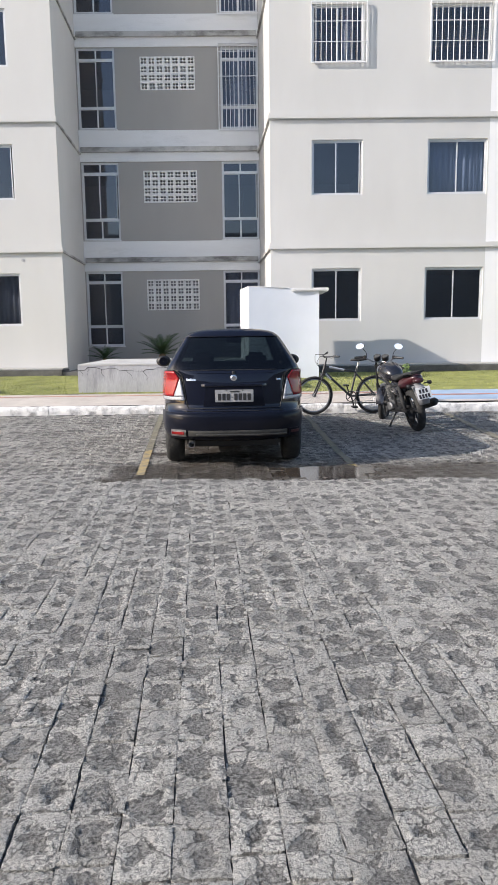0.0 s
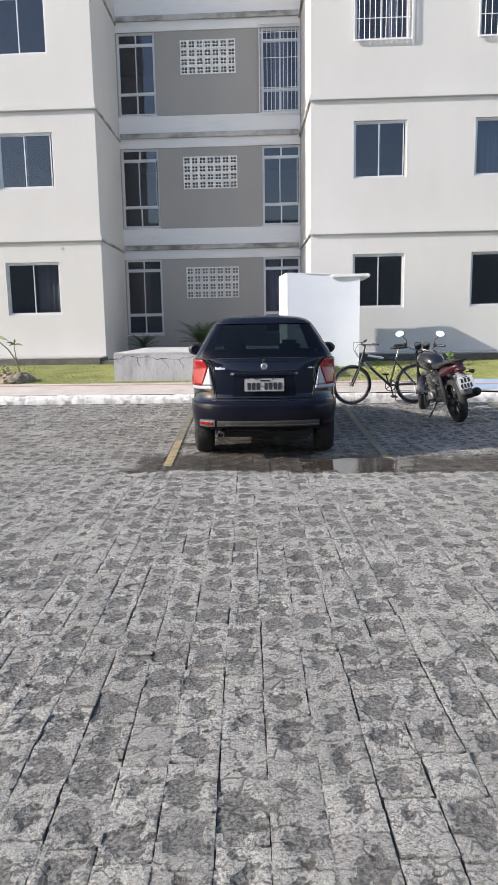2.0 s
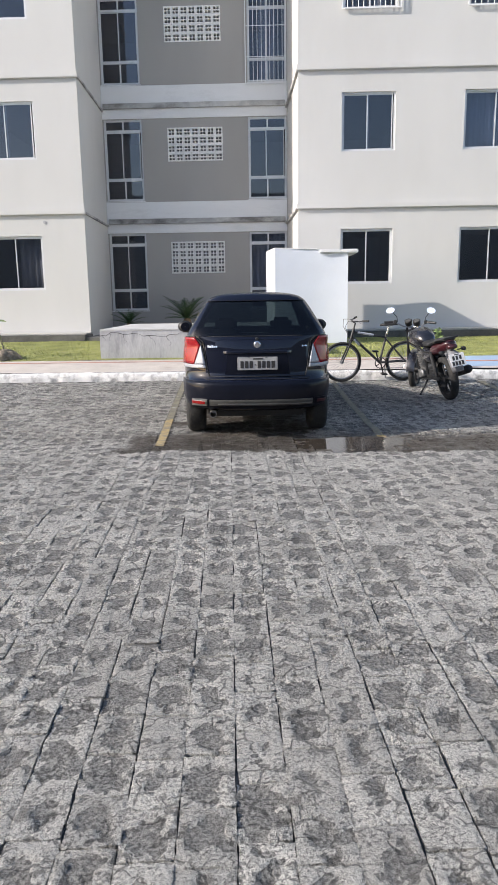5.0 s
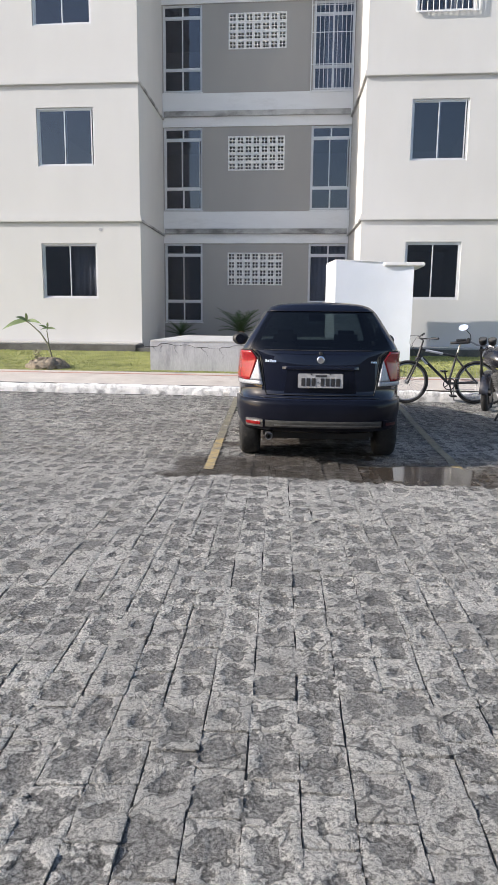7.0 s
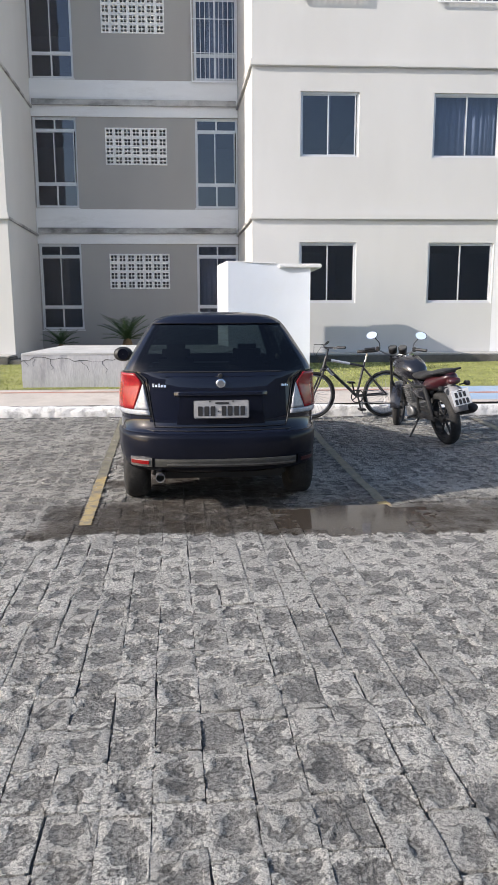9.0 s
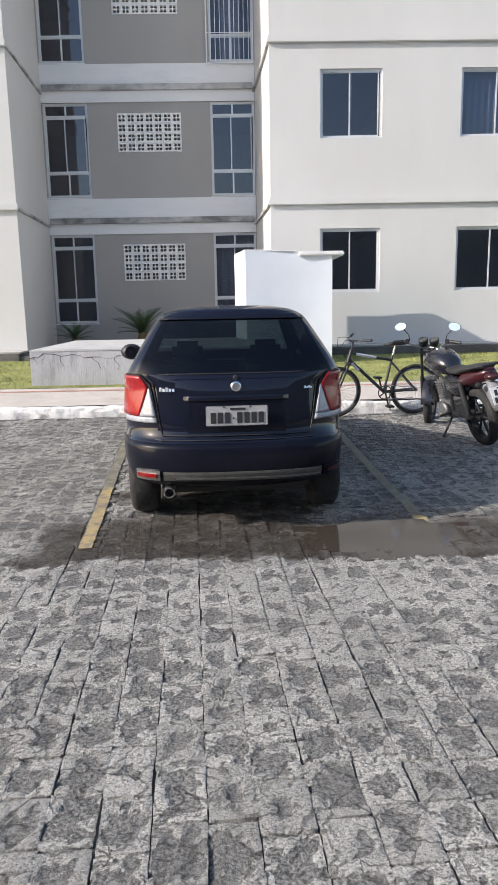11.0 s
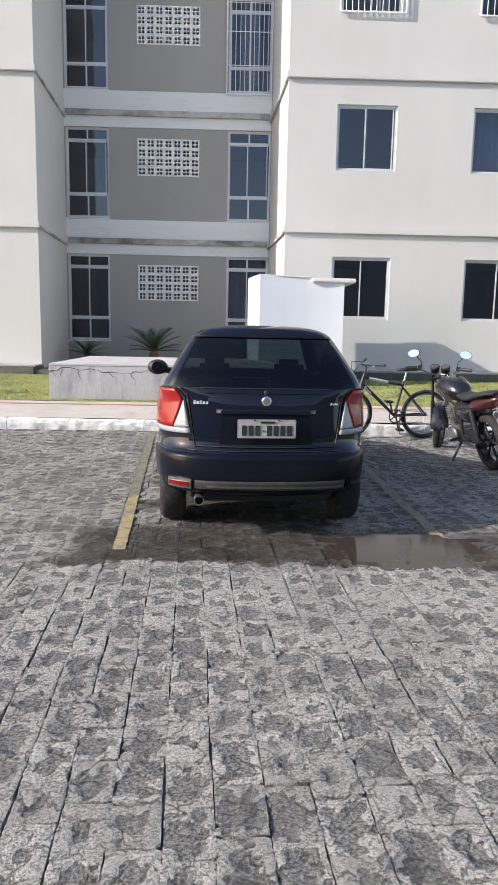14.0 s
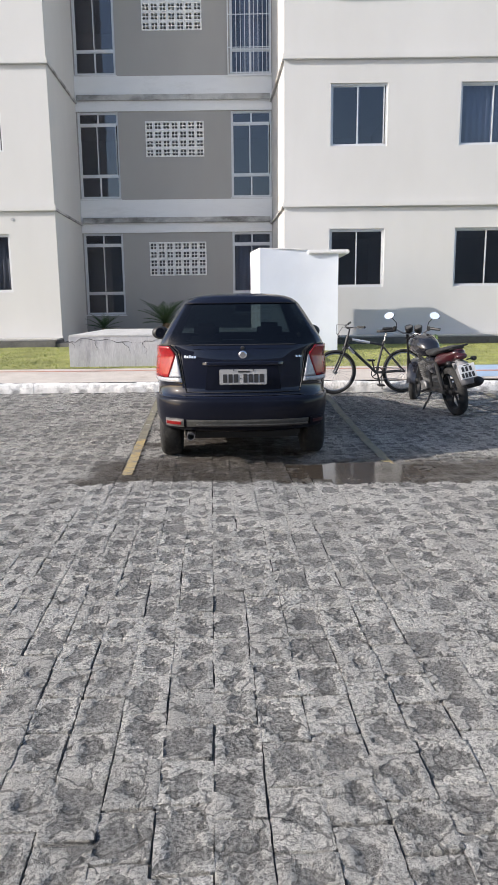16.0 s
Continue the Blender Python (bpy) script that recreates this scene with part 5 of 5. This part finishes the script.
cycad(-1.88, 19.2, 0.60, 1.1, 3, "dark green cycad with stiff feathery fronds by the grey wall")
cycad(-3.5, 19.4, 0.60, 0.72, 5, "small dark cycad below the stairwell window")

wt = bmesh.new()
for k in range(46):
    a = rg2.uniform(0, 6.28)
    leaf(wt, (rg2.uniform(-0.05, 0.05), rg2.uniform(-0.05, 0.05), rg2.uniform(0.0, 0.26)), (math.cos(a), math.sin(a), rg2.uniform(0.2, 1.4)), rg2.uniform(0.08, 0.15), 0.045, 0.4, Vector((0.2, -0.8, 0.5)), 3)
wd = tagged(obj_from("weed", wt, M_LEAF), "small leafy green weed growing in the lawn", "weed")
wd.location = (3.93, 15.4, lawn_z(3.93, 15.4))

# weep hole high on the west wall
wh = tube(bmesh.new(), [(-4.99, FY - 0.012, 3.285), (-4.99, FY + 0.05, 3.285)], 0.04, 14)
tagged(obj_from("drain_stub", wh, M_CONCRETE), "small grey pipe stub set in the wall", "drain pipe")

# ---- painted marks on the ground ----
def paint_strip(name, pts, width, material, label, seed=0):
    rg = random.Random(seed)
    bm = bmesh.new()
    rows = []
    n = 60
    for i in range(n + 1):
        t = i / n * (len(pts) - 1)
        j = min(len(pts) - 2, int(t))
        a, c = Vector(pts[j]), Vector(pts[j + 1])
        p = a.lerp(c, t - j)
        d = (c - a).normalized()
        sd = Vector((-d.y, d.x))
        wl, wr = width / 2 * rg.uniform(0.8, 1.08), width / 2 * rg.uniform(0.8, 1.08)
        row = []
        for q in (p + sd * wl, p - sd * wr):
            row.append(bm.verts.new((q.x, q.y, ground_z(q.x, q.y) + 0.0045)))
        rows.append(row)
    for a, c in zip(rows, rows[1:]):
        bm.faces.new((a[0], a[1], c[1], c[0]))
    return tagged(obj_from(name, bm, material), label, "road marking", "parking bay lines")


paint_strip("bay_line", [(-0.78, 6.99), (-0.875, 8.4)], 0.09, M_YELLOW, "worn yellow painted parking bay line", 1)
paint_strip("bay_line", [(-0.875, 8.4), (-1.06, 11.5)], 0.09, M_YELLOW_OLD, "worn yellow painted parking bay line, mostly faded", 6)
paint_strip("bay_line", [(1.48, 7.60), (1.43, 9.0), (1.33, 11.4)], 0.09, M_YELLOW_OLD, "worn yellow painted parking bay line, mostly faded", 2)
paint_strip("bay_line", [(1.50, 7.46), (1.48, 7.60)], 0.10, M_YELLOW, "bright yellow end of a faded parking bay line", 4)
paint_strip("bay_line", [(3.75, 8.8), (3.66, 11.4)], 0.11, M_YELLOW_OLD, "worn yellow painted parking bay line, mostly faded", 3)
for y0, y1, x0, x1, m, lb in ((12.86, 12.94, -12, 3.2, M_WALK_RED, "thin red painted stripe on the sidewalk"), (12.02, WALK_Y, 3.2, 9.5, M_WALK_BLUE, "faded blue painted field on the sidewalk"), (12.5, 12.62, 3.25, 9.4, M_WALK_RED, "red painted stripe over the blue field")):
    bm = bmesh.new()
    off = 0.004 if m is not M_WALK_RED or x0 < 0 else 0.008
    v = [bm.verts.new((x, y, walk_z(y) + off)) for x, y in ((x0, y0), (x1, y0), (x1, y1), (x0 + 0.3, y1))]
    bm.faces.new(v)
    tagged(obj_from("sidewalk_paint", bm, m), lb, "painted marking")

# shallow puddle behind the car
M_WATER = bpy.data.materials.new("muddy_water")
M_WATER.use_nodes = True
wb = M_WATER.node_tree.nodes["Principled BSDF"]
wb.inputs["Base Color"].default_value = (0.05, 0.041, 0.033, 1)
wb.inputs["Roughness"].default_value, wb.inputs["IOR"].default_value = 0.09, 1.33
for cx, cy, rx, ry, sd in ((1.15, 7.10, 0.68, 0.38, 1),):
    bm = bmesh.new()
    z = -0.025
    ring = []
    for k in range(56):
        a = 2 * math.pi * k / 56
        w = 1 + 0.35 * noise.noise(Vector((math.cos(a) * 1.7, math.sin(a) * 1.7, sd * 3.1))) + 0.15 * noise.noise(Vector((math.cos(a) * 5, math.sin(a) * 5, sd)))
        ring.append(bm.verts.new((cx + rx * w * math.copysign(abs(math.cos(a)) ** 0.7, math.cos(a)), cy + ry * w * math.copysign(abs(math.sin(a)) ** 0.7, math.sin(a)), z)))
    bm.faces.new(ring)
    tagged(obj_from("puddle", bm, M_WATER), "shallow muddy puddle mirroring the car and wall", "puddle", kind="structure")

# ---- lawn blades ----
rg = np.random.default_rng(5)
NB = 40000
bx, by = rg.uniform(-8.5, 8.5, NB), rg.uniform(WALK_Y + 0.02, APRON_Y, NB)
keep = ~((bx > -2.9) & (bx < 0.76) & (by > 13.38)) & ~((bx > 0.38) & (bx < 2.08) & (by > 15.48)) & ~(((bx - PX) / 0.38) ** 2 + ((by - PY) / 0.3) ** 2 < 1)
bx, by = bx[keep], by[keep]
n = len(bx)
an, ht, wd2 = rg.uniform(0, 6.28, n), rg.uniform(0.012, 0.03, n), rg.uniform(0.006, 0.014, n)
bz = 0.345 + (by - WALK_Y) * 0.048 + 0.012 * np.sin(bx * 1.7) * np.sin(by * 2.1) - 0.004
la, lr = rg.uniform(0, 6.28, n), rg.uniform(0, 0.03, n)
V = np.stack([np.stack([bx - np.cos(an) * wd2, by - np.sin(an) * wd2, bz], 1), np.stack([bx + np.cos(an) * wd2, by + np.sin(an) * wd2, bz], 1), np.stack([bx + np.cos(la) * lr, by + np.sin(la) * lr, bz + ht], 1)], 1).reshape(-1, 3)
me = bpy.data.meshes.new("grass")
me.from_pydata(V.tolist(), [], np.arange(n * 3).reshape(-1, 3).tolist())
me.materials.append(M_GRASS)
tagged(new("grass", me), "short yellow-green grass blades of the lawn", "grass", kind="stuff")

# ---- kerb stones ----
KB = thing("kerb", pose(0, KERB_Y, 0), "worn white-painted concrete kerb with dirty patches", "kerb", kind="structure")
rg = random.Random(12)
kmesh = []
for k in range(4):
    bm = bmesh.new()
    nx = 10
    L = 0.997
    prof = [(0.0, -0.2), (0.002, 0.19), (0.012, 0.235), (0.035, 0.248), (0.13, 0.25), (0.135, 0.1)]
    g = []
    for i in range(nx + 1):
        e = 0.002 if i in (0, nx) else 0
        g.append([bm.verts.new((L * i / nx, y + e + rg.uniform(-0.006, 0.006), z - e + rg.uniform(-0.007, 0.004))) for y, z in prof])
    for a, c in zip(g, g[1:]):
        for i in range(len(prof) - 1):
            bm.faces.new((a[i], a[i + 1], c[i + 1], c[i]))
    bm.faces.new(g[0])
    bm.faces.new(g[-1])
    ob = obj_from("kerb_stone", bm, M_KERB, KB)
    ob.location = (-12 + k, 0, rg.uniform(-0.006, 0.006))
    kmesh.append(ob.data)
for k in range(4, 24):
    ob = new("kerb_stone", kmesh[rg.randrange(4)])
    ob.parent = KB
    ob.location = (-12 + k, rg.uniform(-0.004, 0.004), rg.uniform(-0.004, 0.004) - 0.02 * smooth01(-12 + k, 0, 3))

# ---- paving blocks ----
ROAD = thing("road", pose(0, 0, 0), "parking yard paved with rough worn rectangular blocks in long rows", "paving", kind="structure")
rg = random.Random(21)
ANG = radians(3.2)
CA, SA = math.cos(ANG), math.sin(ANG)


TAB = np.random.default_rng(77).random((256, 256))


def vnoise(x, y):
    """Smooth value noise, 0 to 1, one cell a unit."""
    xi, yi = np.floor(x).astype(int), np.floor(y).astype(int)
    fx, fy = x - xi, y - yi
    fx, fy = fx * fx * (3 - 2 * fx), fy * fy * (3 - 2 * fy)
    a, b3, c, d = TAB[xi % 256, yi % 256], TAB[(xi + 1) % 256, yi % 256], TAB[xi % 256, (yi + 1) % 256], TAB[(xi + 1) % 256, (yi + 1) % 256]
    return (a * (1 - fx) + b3 * fx) * (1 - fy) + (c * (1 - fx) + d * fx) * fy


def fbm(x, y, sc):
    return 0.5 * vnoise(x * sc, y * sc) + 0.28 * vnoise(x * sc * 2.1 + 7, y * sc * 2.1) + 0.22 * vnoise(x * sc * 4.3, y * sc * 4.3 + 9)


def step01(v, a, b3):
    t = np.clip((v - a) / (b3 - a), 0, 1)
    return t * t * (3 - 2 * t)


def block_shape(w, h, ox, oy, r, nx, ny):
    """One worn block centred at 0: hollowed top, ragged rounded edges and a skirt; ox, oy shift its noise, r is how worn it is."""
    sx, sy = np.meshgrid(np.linspace(-1, 1, nx), np.linspace(-1, 1, ny))
    sx, sy = sx.ravel(), sy.ravel()
    px, py = sx * w / 2, sy * h / 2
    gx, gy = px + ox, py + oy
    edge = np.maximum(np.abs(sx), np.abs(sy))
    rag = (fbm(gx + 3, gy + 5, 26) - 0.5) * 0.008 * (edge > 0.999)
    px, py = px * (1 - 0.002) - rag * np.sign(sx) * (np.abs(sx) > 0.99), py * (1 - 0.002) - rag * np.sign(sy) * (np.abs(sy) > 0.99)
    away = (np.abs(sx + 0.5 * (vnoise(gx * 5, gy * 5) - 0.5)) ** 2.6 + np.abs(sy) ** 2.6) ** (1 / 2.6)
    d = 0.12 + 0.78 * r - away + 1.7 * (fbm(gx, gy, 21) - 0.5)
    wear = step01(d, -0.14, 0.14)
    z = -0.0075 * wear * (0.6 + 0.8 * vnoise(gx * 40, gy * 40)) + 0.008 * (fbm(gx + 11, gy, 13) - 0.5) + 0.006 * (vnoise(gx * 75, gy * 75) - 0.5)
    z = z - 0.003 * edge ** 10
    top = np.stack([px, py, z], 1)
    idx = np.arange(nx * ny).reshape(ny, nx)
    loop = np.concatenate([idx[0, :-1], idx[:-1, -1], idx[-1, :0:-1], idx[:0:-1, 0]])
    rim = top[loop].copy()
    low = rim.copy()
    low[:, 2] = -0.035
    n0, m = nx * ny, len(loop)
    faces = [(int(idx[j, i]), int(idx[j, i + 1]), int(idx[j + 1, i + 1]), int(idx[j + 1, i])) for j in range(ny - 1) for i in range(nx - 1)]
    faces += [(n0 + k, n0 + m + k, n0 + m + (k + 1) % m, n0 + (k + 1) % m) for k in range(m)]
    return np.concatenate([top, rim, low]), faces, np.concatenate([wear, np.zeros(2 * m)])


def block_mesh(verts, faces, wear, tone, name):
    me = bpy.data.meshes.new(name)
    me.from_pydata(np.asarray(verts).tolist(), [], faces)
    at = me.attributes.new("wear", "FLOAT", "POINT")
    at.data.foreach_set("value", np.asarray(wear, dtype=np.float32))
    at = me.attributes.new("tone", "FLOAT", "POINT")
    at.data.foreach_set("value", np.asarray(tone, dtype=np.float32))
    me.materials.append(M_STONE)
    me.polygons.foreach_set("use_smooth", [True] * len(me.polygons))
    return me


shared = {}
V, F, W, TONE = [], [], [], []
count = 0
u = -7.6
while u < 7.8:
    w = rg.uniform(0.149, 0.167)
    lane = rg.choice((0.002, 0.003, 0.004, 0.005))
    v = -3.6 + rg.uniform(-0.2, 0.0)
    while v < 12.6:
        h = rg.choice((0.19, 0.21, 0.23, 0.25))
        cu, cv2 = u + w / 2, v + h / 2
        x, y = CA * cu - SA * cv2, SA * cu + CA * cv2
        yaw = ANG + rg.uniform(-0.02, 0.02)
        x, y = x + rg.uniform(-0.004, 0.004), y + rg.uniform(-0.003, 0.003)
        v += h + 0.003
        if y > KERB_Y - h / 2 - 0.005 or y < -3.5:
            continue
        gz = ground_z(x, y) + rg.uniform(-0.002, 0.0015)
        worn = rg.choice((0.15, 0.35, 0.5, 0.6, 0.7, 0.8, 0.9))
        gap = lane + rg.uniform(-0.001, 0.002)
        if -0.95 < x < 1.1 and 2.5 < y < 5.7:
            kind = (h, rg.randrange(14))
            if kind not in shared:
                pts, fc, wr = block_shape(0.156, h - 0.006, rg.uniform(0, 9), rg.uniform(0, 9), worn, 13, 17)
                shared[kind] = block_mesh(pts, fc, wr, np.full(len(pts), rg.random()), "paving_block")
            ob = new("paving_block", shared[kind])
            ob.parent = ROAD
            ob.matrix_local = pose(x, y, gz, rg.uniform(-0.7, 0.7), rg.uniform(-0.7, 0.7), math.degrees(yaw) + rg.choice((0, 180))) @ Matrix.Diagonal(((w - gap) / 0.156, 1, 1, 1))
            continue
        fine_grid = 1.0 < y < 5.5 and abs(x - 0.1) < 2.6
        nx, ny = (13, 17) if fine_grid else ((9, 11) if 1.0 < y < 7.6 else (6, 7))
        pts, fc, wr = block_shape(w - gap, h - rg.choice((0.002, 0.004, 0.006)), x, y, worn, nx, ny)
        c, q = math.cos(yaw), math.sin(yaw)
        tx, ty = rg.uniform(-0.015, 0.015), rg.uniform(-0.012, 0.012)
        V.append(np.stack([x + c * pts[:, 0] - q * pts[:, 1], y + q * pts[:, 0] + c * pts[:, 1], gz + pts[:, 2] + tx * pts[:, 0] + ty * pts[:, 1]], 1))
        F += [tuple(count + k for k in f) for f in fc]
        W.append(wr)
        TONE.append(np.full(len(pts), rg.random()))
        count += len(pts)
    u += w
ob = new("paving_blocks", block_mesh(np.concatenate(V), F, np.concatenate(W), np.concatenate(TONE), "paving_blocks"))
ob.parent = ROAD
tagged(ob, kind="stuff")
